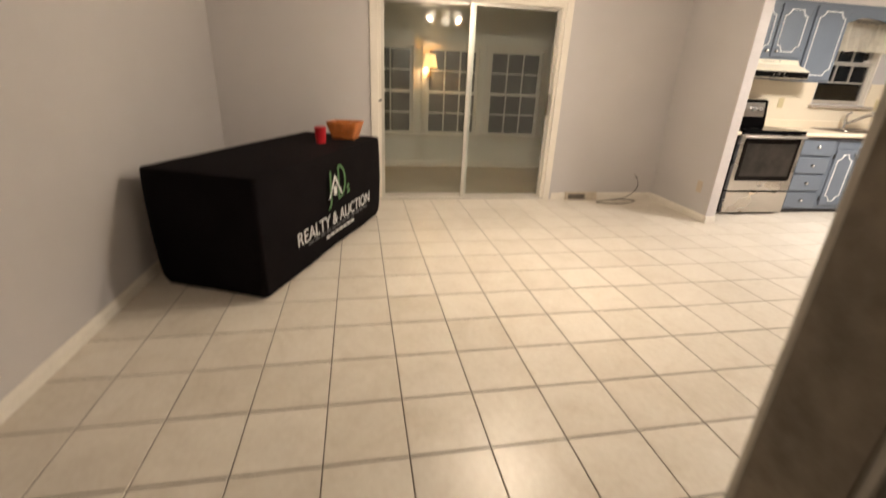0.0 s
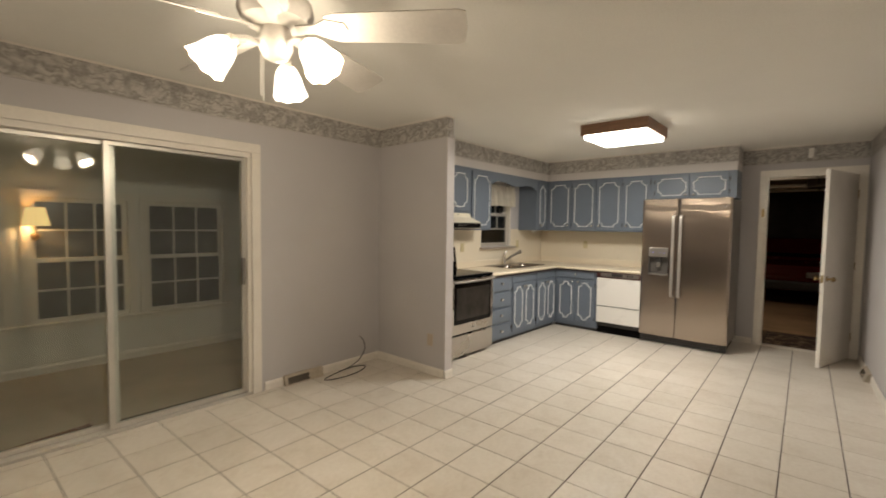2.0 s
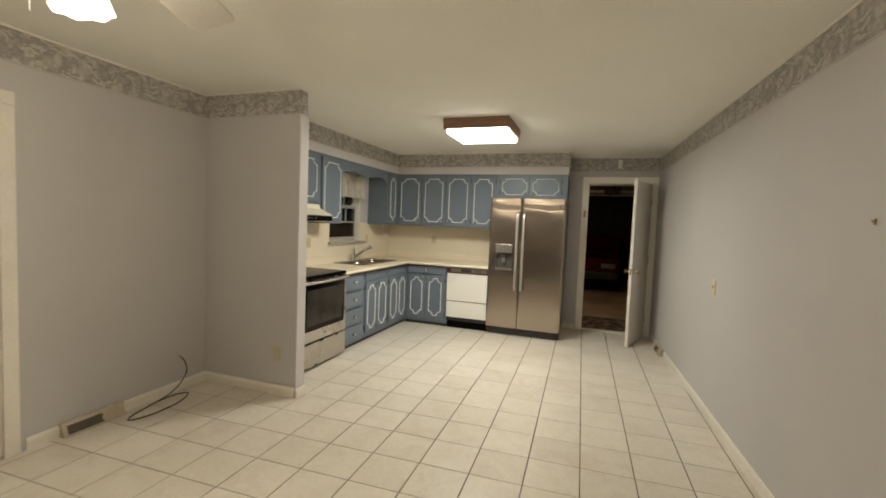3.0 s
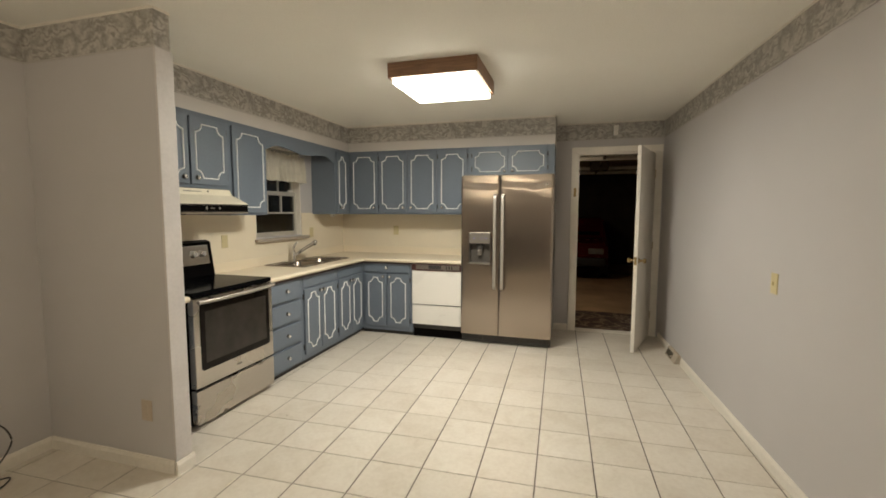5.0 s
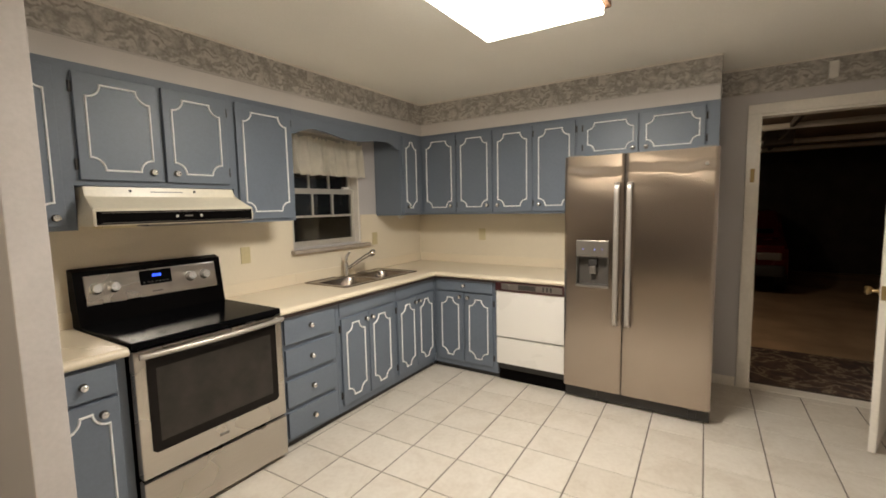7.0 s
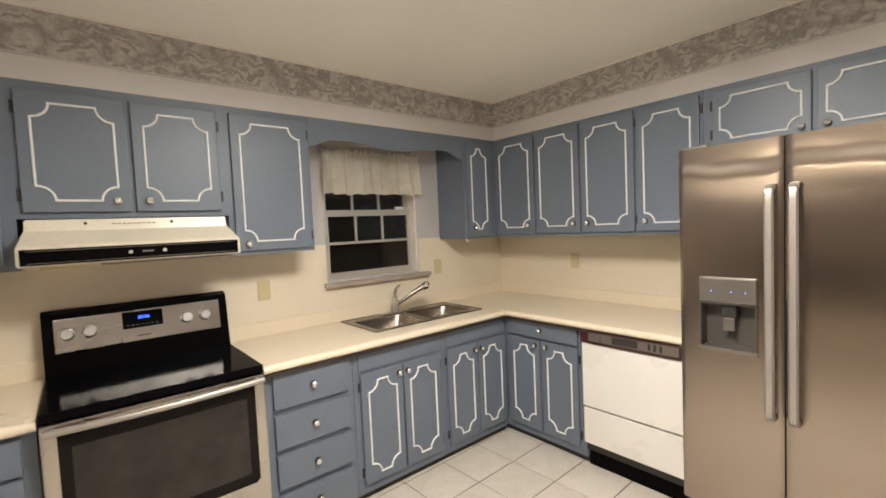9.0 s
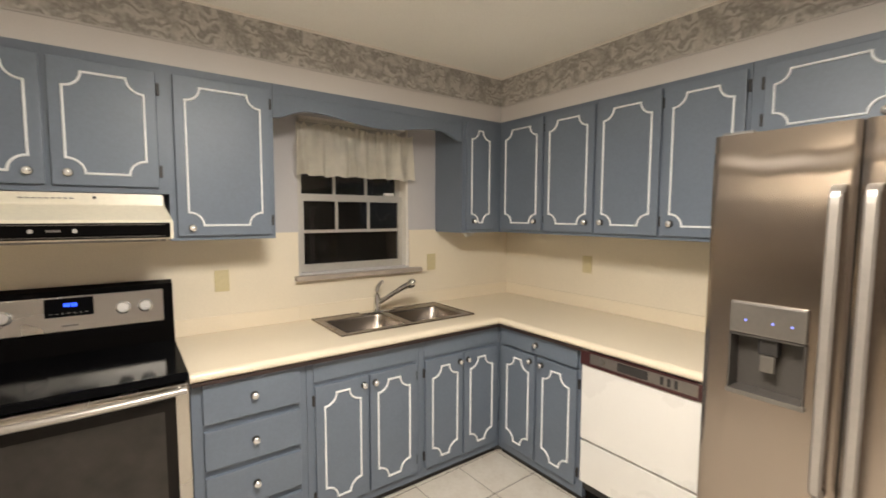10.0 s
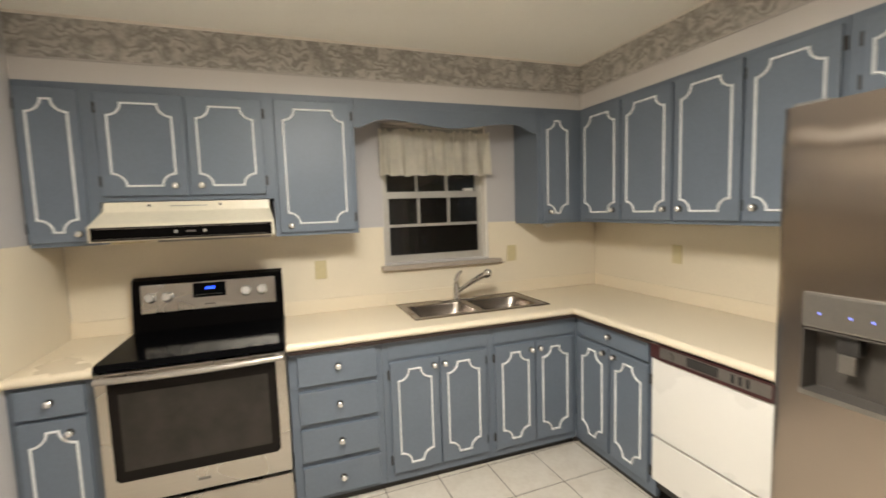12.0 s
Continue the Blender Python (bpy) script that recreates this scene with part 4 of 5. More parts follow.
hook = thing("wall_hook", "small brown metal hook screwed to the long wall", "hook", SOUTH @ pose(2.44, 0, 1.52, 0, 0, 180))
part("plate", box(-0.007, 0.007, -0.003, 0, -0.012, 0.012, 0.001), "brass", hook)
part("peg", tube([(0, -0.002, 0.004), (0, -0.010, -0.001), (0, -0.014, 0.006)], 0.002, 8), "brass", hook)

# dishwasher
ob = thing("dishwasher", "white dishwasher with a burgundy-edged control panel", "dishwasher", pose(6.022, 3.035, 0, 0, 0, -90))
DWW = 0.572
part("tub", box(0.004, DWW - 0.004, 0.03, 0.60, 0.10, 0.842), "dark", ob)
door = part("door", box(0.003, DWW - 0.003, -0.006, 0.03, 0.385, 0.765, 0.004), "white", ob)
part("lower_panel", box(0.003, DWW - 0.003, -0.002, 0.03, 0.155, 0.372, 0.004), "white", ob, "white lower panel")
part("kick_plate", box(0.003, DWW - 0.003, 0.05, 0.07, 0.0, 0.155), "black", ob, "black recessed kick plate")
cp = part("control_panel", box(0.0, DWW, -0.012, 0.03, 0.768, 0.842, 0.004), "silver", ob, "silver control panel")
part("panel_end", box(0.0, 0.052, -0.0145, 0.0, 0.770, 0.840, 0.004), "burgundy", cp, "burgundy end piece")
part("panel_end", box(DWW - 0.018, DWW, -0.0145, 0.0, 0.770, 0.840, 0.004), "burgundy", cp, "burgundy end piece")
part("panel_edge", box(0.04, DWW - 0.018, -0.0145, 0.0, 0.768, 0.782, 0.002), "burgundy", cp)
part("panel_edge", box(0.04, DWW - 0.018, -0.0145, 0.0, 0.833, 0.842, 0.002), "burgundy", cp)
part("latch_recess", box(0.20, 0.345, -0.0135, -0.010, 0.788, 0.828, 0.004), "dark", cp)
for x in (0.40, 0.43, 0.46):
    part("button", box(x, x + 0.014, -0.0145, -0.011, 0.79, 0.825, 0.002), "dark", cp)
part("dial", lathe([(0.020, 0), (0.018, 0.012), (0, 0.012)], 20, Matrix.Translation((0.115, -0.012, 0.806)) @ pose(0, 0, 0, 90, 0, 0)), "silver", cp, "", True)

# refrigerator
ob = thing("refrigerator", "stainless side-by-side refrigerator with an ice and water dispenser", "refrigerator", pose(5.965, 2.457, 0, 0, 0, -90))
FW, FS, FT = 0.958, 0.410, 1.800
part("cabinet", box(0.004, FW - 0.004, 0.085, 0.70, 0.10, FT - 0.012, 0.006), "grey", ob, "grey steel cabinet")
part("kick_grille", box(0.006, FW - 0.006, 0.05, 0.09, 0.015, 0.105, 0.006), "dark", ob, "dark kick grille")
for x in (0.06, FW - 0.06):
    part("roller", lathe([(0.022, -0.02), (0.022, 0.02)], 14, Matrix.Translation((x, 0.12, 0.022)) @ pose(0, 0, 0, 0, 90, 0)), "dark", ob)
for x in (0.19, FW - 0.13):
    part("foot_cover", box(x, x + 0.05, 0.036, 0.055, 0.03, 0.085, 0.006), "dark", ob)


def bowed(x0, x1, z0, z1, hole=None, bow=0.003, steps=36):
    """A door skin bowed to the front, with an opening where the dispenser sits."""
    bm = bmesh.new()
    xs = sorted({x0 + (x1 - x0) * i / steps for i in range(steps + 1)} | (set(hole[:2]) if hole else set()))
    zs = sorted({z0, z1} | {z0 + (1.56 - z0) * i / 6 for i in range(1, 7)} | {1.56 + (z1 - 1.56) * i / 30 for i in range(1, 30)} | (set(hole[2:]) if hole else set()))

    def y(x):
        u = (x - x0) / (x1 - x0)
        return 0.012 - bow * (1 - (2 * u - 1) ** 4) - (0 if 0.02 < u < 0.98 else -0.006)

    def dent(x, z):
        """The slight wavy step pressed into the skin below its top edge."""
        level = 1.690 + 0.010 * math.sin(13 * x + 1.2) + 0.006 * math.sin(31 * x)
        u = min(1.0, max(0.0, (z - level) / 0.085 + 0.5))
        return 0.0050 * u * u * (3 - 2 * u) + 0.0016 * math.sin(7 * x + 11 * z)

    front = {(x, z): bm.verts.new((x, y(x) + dent(x, z), z)) for x in xs for z in zs}
    rear = {(x, z): bm.verts.new((x, 0.08, z)) for x in xs for z in zs}
    for i in range(len(xs) - 1):
        for j in range(len(zs) - 1):
            q = ((xs[i], zs[j]), (xs[i + 1], zs[j]), (xs[i + 1], zs[j + 1]), (xs[i], zs[j + 1]))
            if hole and hole[0] <= xs[i] and xs[i + 1] <= hole[1] and hole[2] <= zs[j] and zs[j + 1] <= hole[3]:
                continue
            bm.faces.new([front[k] for k in q])
            bm.faces.new([rear[k] for k in reversed(q)])
    for seq in ([(x, zs[0]) for x in xs], [(x, zs[-1]) for x in xs], [(xs[0], z) for z in zs], [(xs[-1], z) for z in zs]):
        for p, q in zip(seq, seq[1:]):
            bm.faces.new((front[p], front[q], rear[q], rear[p]))
    return bm


def flat_handle(x, w=0.0175):
    """A long flat bar that bows away from the door."""
    bm = bmesh.new()
    prev = None
    for i in range(33):
        u = 0.5 - 0.5 * math.cos(math.pi * i / 32)
        z = 0.605 + 1.0 * u
        y = -0.006 - 0.042 * (1 - abs(2 * u - 1) ** 40)
        ring = [bm.verts.new((x + a * w, y + b, z)) for a, b in ((-1, 0.002), (-0.6, -0.008), (0.6, -0.008), (1, 0.002), (0.7, 0.010), (-0.7, 0.010))]
        if prev:
            for k in range(6):
                bm.faces.new((prev[k], prev[(k + 1) % 6], ring[(k + 1) % 6], ring[k]))
        else:
            bm.faces.new(ring)
        prev = ring
    bm.faces.new(prev)
    for z in (0.616, 1.594):
        add_box(bm, x - 0.013, x + 0.013, -0.012, 0.006, z - 0.012, z + 0.012)
    return bm


HOLE = (0.090, 0.316, 0.872, 1.088)
left = part("freezer_door", bowed(0.002, FS - 0.003, 0.105, FT, HOLE), "steel", ob, "stainless freezer door", True)
right = part("fridge_door", bowed(FS + 0.003, FW - 0.002, 0.105, FT), "steel", ob, "stainless fridge door", True)
disp = part("dispenser", boxes((HOLE[0], HOLE[1], 0.075, 0.08, HOLE[2], HOLE[3]), (HOLE[0], HOLE[0] + 0.006, 0, 0.075, HOLE[2], HOLE[3]), (HOLE[1] - 0.006, HOLE[1], 0, 0.075, HOLE[2], HOLE[3]),
                               (HOLE[0], HOLE[1], 0, 0.075, HOLE[3] - 0.006, HOLE[3])), "recess", left, "dark dispenser recess")
part("drip_tray", box(HOLE[0] - 0.004, HOLE[1] + 0.004, -0.004, 0.075, HOLE[2] - 0.008, HOLE[2] + 0.010, 0.003), "silver", left, "silver drip tray")
part("paddle", box(0.180, 0.226, 0.020, 0.034, 0.960, 1.020, 0.006), "silver", left)
part("nozzle", box(0.172, 0.234, 0.02, 0.06, 1.020, 1.082, 0.008), "dark", left)
pad = part("dispenser_panel", box(0.090, 0.316, -0.006, 0.014, 1.091, 1.205, 0.008), "silver", left, "grey touch panel")
for x in (0.142, 0.222, 0.276):
    part("indicator", box(x - 0.0026, x + 0.0026, -0.0075, -0.005, 1.138, 1.1445), "led", pad, "small blue indicator light")
for x, owner in ((FS - 0.040, left), (FS + 0.040, right)):
    part("handle", flat_handle(x), "handle", owner, "long flat steel handle")
part("badge", lathe([(0.012, 0), (0.012, 0.002), (0, 0.002)], 16, Matrix.Translation((FW - 0.07, -0.0015, 1.70)) @ pose(0, 0, 0, 90, 0, 0)), "silver", right)
part("hinge_cover", box(0.02, 0.12, 0.03, 0.16, FT - 0.012, FT + 0.012, 0.005), "grey", ob)
part("hinge_cover", box(FW - 0.12, FW - 0.02, 0.03, 0.16, FT - 0.012, FT + 0.012, 0.005), "grey", ob)

# ceiling lamp
ob = thing("ceiling_light", "square ceiling light in a dark wooden frame", "ceiling light", Matrix.Translation(LAMP))
S = 0.315
for m in (pose(0, 0, 0), pose(0, 0, 0, 0, 0, 90), pose(0, 0, 0, 0, 0, 180), pose(0, 0, 0, 0, 0, 270)):
    part("frame_board", prism([(-S, CEIL), (-S + 0.004, 2.34), (S - 0.004, 2.34), (S, CEIL)], -S, -S + 0.018), "oak", ob, m=m)
part("diffuser", box(-S + 0.026, S - 0.026, -S + 0.026, S - 0.026, 2.305, 2.345, 0.004), "diffuser", ob, "glowing white diffuser")

ob = thing("bracket", "small white fixture under the corner wall cabinet", "bracket", pose(6.10, 4.10, BOT))
part("arm", prism([(0, 0), (0.10, 0), (0.085, -0.02), (0.03, -0.035)], -0.012, 0.012), "white", ob)

# ---- garage door and garage ----
leaf = thing("door_1", "cream painted door standing open into the kitchen", "door", pose(DOORX - 0.02, 0.447, 0, 0, 0, 161.5), kind="structure")
part("leaf", box(0, 0.775, -0.035, 0.0, 0.012, 2.068, 0.003), "trim", leaf)
slabp = leaf.children[-1]
for y in (-0.035, 0.0):
    s = -1 if y < 0 else 1
    m = Matrix.Translation((0.715, y, 0.94)) @ pose(0, 0, 0, 90 if s < 0 else -90, 0, 0)
    part("door_knob", lathe([(0.030, 0.0), (0.030, 0.006), (0.012, 0.012), (0.011, 0.035), (0.024, 0.045), (0.027, 0.060), (0.020, 0.070), (0, 0.072)], 20, m), "brass", slabp, "brass door knob", True)
part("latch_plate", box(0.774, 0.777, -0.029, -0.006, 0.90, 0.98), "brass", slabp)
for z in (0.25, 1.05, 1.85):
    part("hinge", box(-0.008, 0.004, -0.004, 0.006, z - 0.045, z + 0.045, 0.002), "brass", slabp)
tagged(link_mesh("strike_plate", box(DOORX - 0.021, DOORX - 0.017, DY1 + 0.012, DY1 + 0.04, 1.60, 1.70), "brass"), "small brass catch on the door casing", "latch")
tagged(link_mesh("alarm_sensor", box(DOORX - 0.03, DOORX, 0.845, 0.895, 2.29, 2.40, 0.005), "white"), "small white alarm sensor above the doorway", "sensor")

structure("garage_floor", box(DOORX + 0.12, 15.0, -2.5, 5.0, -0.20, -0.10), "concrete", "stained brown concrete garage floor", "floor")
structure("garage_step", box(DOORX - 0.0, DOORX + 0.125, DY0 + 0.018, DY1 - 0.018, -0.10, 0.004), "trim", "worn wooden door threshold", "threshold")
structure("garage_wall", boxes((15.0, 15.1, -2.5, 5.0, -0.1, 2.8), (DOORX + 0.12, 15.0, -2.6, -2.5, -0.1, 2.8), (DOORX + 0.12, 15.0, 5.0, 5.1, -0.1, 2.8)), "garage_wall", "unfinished garage wall, near black to stand in for the unlit depth", "wall")
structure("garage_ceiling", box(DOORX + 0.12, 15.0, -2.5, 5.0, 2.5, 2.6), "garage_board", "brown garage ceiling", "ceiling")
ob = thing("doormat", "dark patterned rug on the garage floor by the door", "rug", pose(7.75, 0.80, -0.10))
part("mat", box(-0.62, 0.62, -0.62, 0.62, 0, 0.012, 0.004), "rug", ob)
part("stripe", boxes((-0.5, 0.5, -0.5, -0.48, 0.010, 0.0135), (-0.5, 0.5, 0.48, 0.5, 0.010, 0.0135), (-0.5, -0.48, -0.48, 0.48, 0.010, 0.0135), (0.48, 0.5, -0.48, 0.48, 0.010, 0.0135)), "garage_wall", ob)
ob = thing("door_opener_rail", "garage door opener rail and tubes under the garage ceiling", "garage rail")
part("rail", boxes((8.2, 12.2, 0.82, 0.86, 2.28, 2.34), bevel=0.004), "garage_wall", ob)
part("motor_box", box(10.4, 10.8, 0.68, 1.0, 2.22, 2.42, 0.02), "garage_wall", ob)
for x in (9.2, 10.9, 12.0):
    part("cross_tube", tube([(x, -2.4, 2.30), (x, 4.9, 2.30)], 0.035, 8), "trim", ob)


def car(m):
    ob = thing("car", "red car parked in the dark garage", "car", m)
    side = [(-2.1, 0.32), (-2.15, 0.62), (-2.05, 0.82), (-1.2, 0.92), (-0.55, 1.36), (0.75, 1.38), (1.45, 0.98), (2.0, 0.90), (2.1, 0.60), (2.05, 0.30)]
    bm = prism(side, -0.85, 0.85)
    bmesh.ops.bevel(bm, geom=bm.edges[:], offset=0.05, segments=2, affect="EDGES")
    body = part("body", bm, "car_red", ob)
    part("windscreen", prism([(-1.13, 0.97), (-0.58, 1.33), (-0.54, 1.33), (-1.08, 0.97)], -0.72, 0.72), "black_glass", body)
    part("side_window", prism([(-0.95, 0.98), (-0.5, 1.30), (0.7, 1.32), (1.15, 1.0)], -0.856, -0.846), "black_glass", body)
    part("side_window", prism([(-0.95, 0.98), (-0.5, 1.30), (0.7, 1.32), (1.15, 1.0)], 0.846, 0.856), "black_glass", body)
    for y in (-0.6, 0.6):
        part("headlight", box(-2.16, -2.08, y - 0.16, y + 0.16, 0.60, 0.72, 0.02), "silver", body)
    part("bumper", box(-2.2, -2.06, -0.8, 0.8, 0.34, 0.52, 0.04), "dark", body)
    for x in (-1.35, 1.35):
        for y in (-0.80, 0.80):
            w = part("wheel", lathe([(0.20, -0.1), (0.31, -0.1), (0.33, -0.06), (0.33, 0.06), (0.31, 0.1), (0.20, 0.1)], 24, Matrix.Translation((x, y, 0.33)) @ pose(0, 0, 0, 90, 0, 0)), "dark", ob)
            part("rim", lathe([(0.20, -0.07), (0.20, 0.07)], 20, Matrix.Translation((x, y, 0.33)) @ pose(0, 0, 0, 90, 0, 0)), "silver", w)
    return ob


car(pose(13.6, 1.4, -0.10, 0, 0, 0))
# out-of-view fitting added to go with the garage fill light
ob = thing("garage_bulb", "assumed bare bulb on the garage ceiling, out of view", "bulb", pose(8.6, 2.3, 2.5))
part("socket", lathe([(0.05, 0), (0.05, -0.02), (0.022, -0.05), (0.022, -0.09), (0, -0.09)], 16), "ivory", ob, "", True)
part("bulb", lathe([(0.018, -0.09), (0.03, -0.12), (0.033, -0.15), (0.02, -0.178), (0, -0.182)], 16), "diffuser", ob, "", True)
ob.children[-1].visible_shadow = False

# floor grilles and cable
def grille(m, length, label):
    """A hooded baseboard register: sloping tan cover with a slotted dark opening."""
    ob = thing("floor_vent", label, "vent", m, "vents")
    turn = Matrix(((0, 1, 0, 0), (-1, 0, 0, 0), (0, 0, 1, 0), (0, 0, 0, 1)))

    def out(z):
        return 0.058 - 0.034 * z / 0.085

    bm = prism([(0.0, 0.0), (0.058, 0.0), (out(0.078), 0.078), (0.020, 0.085), (0.0, 0.085)], 0, length)
    bmesh.ops.bevel(bm, geom=bm.edges[:], offset=0.002, segments=2, affect="EDGES")
    part("cover", bm, "vent", ob, m=turn)
    x0, x1 = 0.028, 0.028 + 0.55 * length
    grid = part("opening", prism([(0.03, 0.012), (out(0.012) + 0.001, 0.012), (out(0.066) + 0.001, 0.066), (0.02, 0.066)], x0, x1), "vent_dark", ob, "dark slotted opening", m=turn)
    for i in range(int((x1 - x0) / 0.013)):
        x = x0 + 0.005 + i * 0.013
        part("slat", prism([(0.03, 0.014), (out(0.014) + 0.0035, 0.014), (out(0.064) + 0.0035, 0.064), (0.02, 0.064)], x, x + 0.003), "vent_dark", grid)
    part("lever", box(x1 - 0.012, x1 - 0.006, -0.060, -0.040, 0.030, 0.045, 0.001), "vent", ob)
    return ob


grille(DIN @ pose(-1.12, -0.002, 0), 0.39, "tan metal baseboard register with a dark opening")
grille(SOUTH @ pose(6.22, 0, 0, 0, 0, 180), 0.33, "tan metal baseboard register with a dark opening")
ob = thing("cable", "loose black coaxial cable looped on the floor", "cable")
knots = [(2.905, 4.232, 0.297), (2.950, 4.236, 0.245), (2.972, 4.236, 0.165), (2.930, 4.232, 0.095), (2.870, 4.226, 0.050), (2.770, 4.216, 0.018), (2.600, 4.188, 0.006), (2.465, 4.150, 0.005), (2.405, 4.108, 0.005),
         (2.460, 4.066, 0.005), (2.570, 4.046, 0.005), (2.720, 4.058, 0.005), (2.840, 4.098, 0.006), (2.905, 4.150, 0.012), (2.820, 4.190, 0.016), (2.700, 4.196, 0.014), (2.600, 4.180, 0.014)]
pts = []
for i in range(len(knots) - 1):
    k0, k1, k2, k3 = (Vector(knots[min(max(j, 0), len(knots) - 1)]) for j in (i - 1, i, i + 1, i + 2))
    for j in range(6):
        t = j / 6
        pts.append(0.5 * (2 * k1 + (k2 - k0) * t + (2 * k0 - 5 * k1 + 4 * k2 - k3) * t ** 2 + (3 * k1 - k0 - 3 * k2 + k3) * t ** 3))
part("cord", tube(pts, 0.0042, 8), "cable", ob, "", True)
part("plug", tube([knots[0], (2.890, 4.230, 0.306)], 0.006, 8), "chrome", ob, "metal plug")

# ---- sliding door ----
ob = thing("sliding_door", "two-panel aluminium sliding glass door to the sunroom", "sliding door", DIN, kind="structure")
G0, G1, GM = SX0 + 0.02, SX1 - 0.02, -2.33
part("track", box(G0, G1, 0.0, 0.12, 0.0, 0.022, 0.003), "alu", ob, "worn aluminium track")
part("head_frame", box(G0, G1, 0.0, 0.12, 1.965, 2.005), "trim", ob)
part("side_frame", box(G0, G0 + 0.03, 0.0, 0.12, 0.022, 1.965), "trim", ob)
part("side_frame", box(G1 - 0.03, G1, 0.0, 0.12, 0.022, 1.965), "trim", ob)
for x0, x1, y in ((G0 + 0.03, GM + 0.035, 0.075), (GM - 0.035, G1 - 0.03, 0.03)):
    p = part("panel", boxes((x0, x0 + 0.034, y, y + 0.03, 0.024, 1.96), (x1 - 0.034, x1, y, y + 0.03, 0.024, 1.96), (x0 + 0.034, x1 - 0.034, y, y + 0.03, 0.024, 0.055), (x0 + 0.034, x1 - 0.034, y, y + 0.03, 1.935, 1.96)), "alu", ob, "aluminium panel frame")
    g = part("pane", box(x0 + 0.034, x1 - 0.034, y + 0.012, y + 0.017, 0.055, 1.935), "glass", p, "clear glass pane")
    g.visible_shadow = False
part("door_pull", box(G1 - 0.078, G1 - 0.052, -0.005, 0.03, 0.93, 1.15, 0.005), "silver", ob, "silver pull handle")
part("latch", box(G0 + 0.002, G0 + 0.03, -0.018, 0.0, 1.02, 1.04, 0.003), "dark", ob)

ob = thing("floor_strip", "loose reddish-brown wooden strip lying behind the glass", "wooden strip", DIN)
part("strip", tube([(-3.20, 0.16, 0.0), (-2.95, 0.17, 0.01), (-2.70, 0.20, 0.02), (-2.42, 0.26, 0.012)], 0.012, 6), "brown_strip", ob)

# ---- sunroom ----
FAR = 6.22
structure("sunroom_floor", box(-4.5, 2.95, 4.30, FAR + 0.2, -0.14, -0.02), "carpet", "beige carpet of the sunroom", "floor")
structure("sunroom_ceiling", box(-4.5, 2.95, 4.36, FAR + 0.2, 2.30, 2.36), "sunroom_wall", "sunroom ceiling", "ceiling")
WIN = [(-0.45, 0.46), (0.66, 1.41), (1.58, 2.37)]
rows_w = [(-4.5, WIN[0][0], FAR, FAR + 0.12, -0.02, 2.3)]
for (a0, a1), nxt in zip(WIN, (WIN[1][0], WIN[2][0], 2.95)):
    rows_w += [(a0, a1, FAR, FAR + 0.12, -0.02, 0.46), (a0, a1, FAR, FAR + 0.12, 1.65, 2.3), (a1, nxt, FAR, FAR + 0.12, -0.02, 2.3)]
structure("sunroom_wall_far", boxes(*rows_w), "sunroom_wall", "pale grey sunroom wall with windows", "wall")
structure("sunroom_wall_side", boxes((2.62, 2.74, 4.42, FAR, -0.02, 2.3), (-4.5, -4.38, 4.36, FAR, -0.02, 2.3)), "sunroom_wall", "pale grey sunroom side wall", "wall")
baseboard(7.0, pose(-4.38, FAR, -0.02), 0.085)
baseboard(1.75, pose(2.62, FAR, -0.02, 0, 0, -90), 0.085)
for k, (a0, a1) in enumerate(WIN):
    z0, z1 = 0.46, 1.65
    ob = thing("window_%d" % (k + 2), "white double-hung sunroom window with divided panes, night outside", "window", pose(0, FAR, 0), "sunroom windows", "structure")
    part("window_casing", boxes((a0 - 0.07, a0, -0.018, 0, z0 - 0.07, z1 + 0.07), (a1, a1 + 0.07, -0.018, 0, z0 - 0.07, z1 + 0.07), (a0, a1, -0.018, 0, z1, z1 + 0.07), (a0, a1, -0.018, 0, z0 - 0.07, z0)), "trim", ob)
    part("window_sill", box(a0 - 0.09, a1 + 0.09, -0.05, 0.0, z0 - 0.022, z0, 0.004), "trim", ob)
    zm = (z0 + z1) / 2
    for b0, b1, dy in ((z0, zm + 0.02, 0.02), (zm - 0.02, z1, 0.05)):
        f = part("window_frame", boxes((a0, a0 + 0.04, dy, dy + 0.03, b0, b1), (a1 - 0.04, a1, dy, dy + 0.03, b0, b1), (a0 + 0.04, a1 - 0.04, dy, dy + 0.03, b0, b0 + 0.04), (a0 + 0.04, a1 - 0.04, dy, dy + 0.03, b1 - 0.04, b1)), "trim", ob)
        w = (a1 - a0 - 0.08) / 3
        for i in (1, 2):
            part("muntin", box(a0 + 0.04 + w * i - 0.009, a0 + 0.04 + w * i + 0.009, dy + 0.005, dy + 0.025, b0 + 0.04, b1 - 0.04), "trim", f)
        part("muntin", box(a0 + 0.04, a1 - 0.04, dy + 0.006, dy + 0.024, (b0 + b1) / 2 - 0.009, (b0 + b1) / 2 + 0.009), "trim", f)
        # opaque grey pane: the veil of reflections is in its colour
        part("pane", box(a0 + 0.04, a1 - 0.04, dy + 0.013, dy + 0.016, b0 + 0.04, b1 - 0.04), "pane_haze", f)

ob = thing("wall_sconce", "lit brass wall sconce with a pleated amber shade", "sconce", pose(0.69, FAR, 0.022) @ Matrix.Diagonal((1.12, 1.0, 1.0, 1)))
part("back_plate", lathe([(0.035, 0), (0.035, 0.008), (0.015, 0.016), (0, 0.016)], 18, Matrix.Translation((0, 0, 1.26)) @ pose(0, 0, 0, 90, 0, 0)), "brass", ob, "", True)
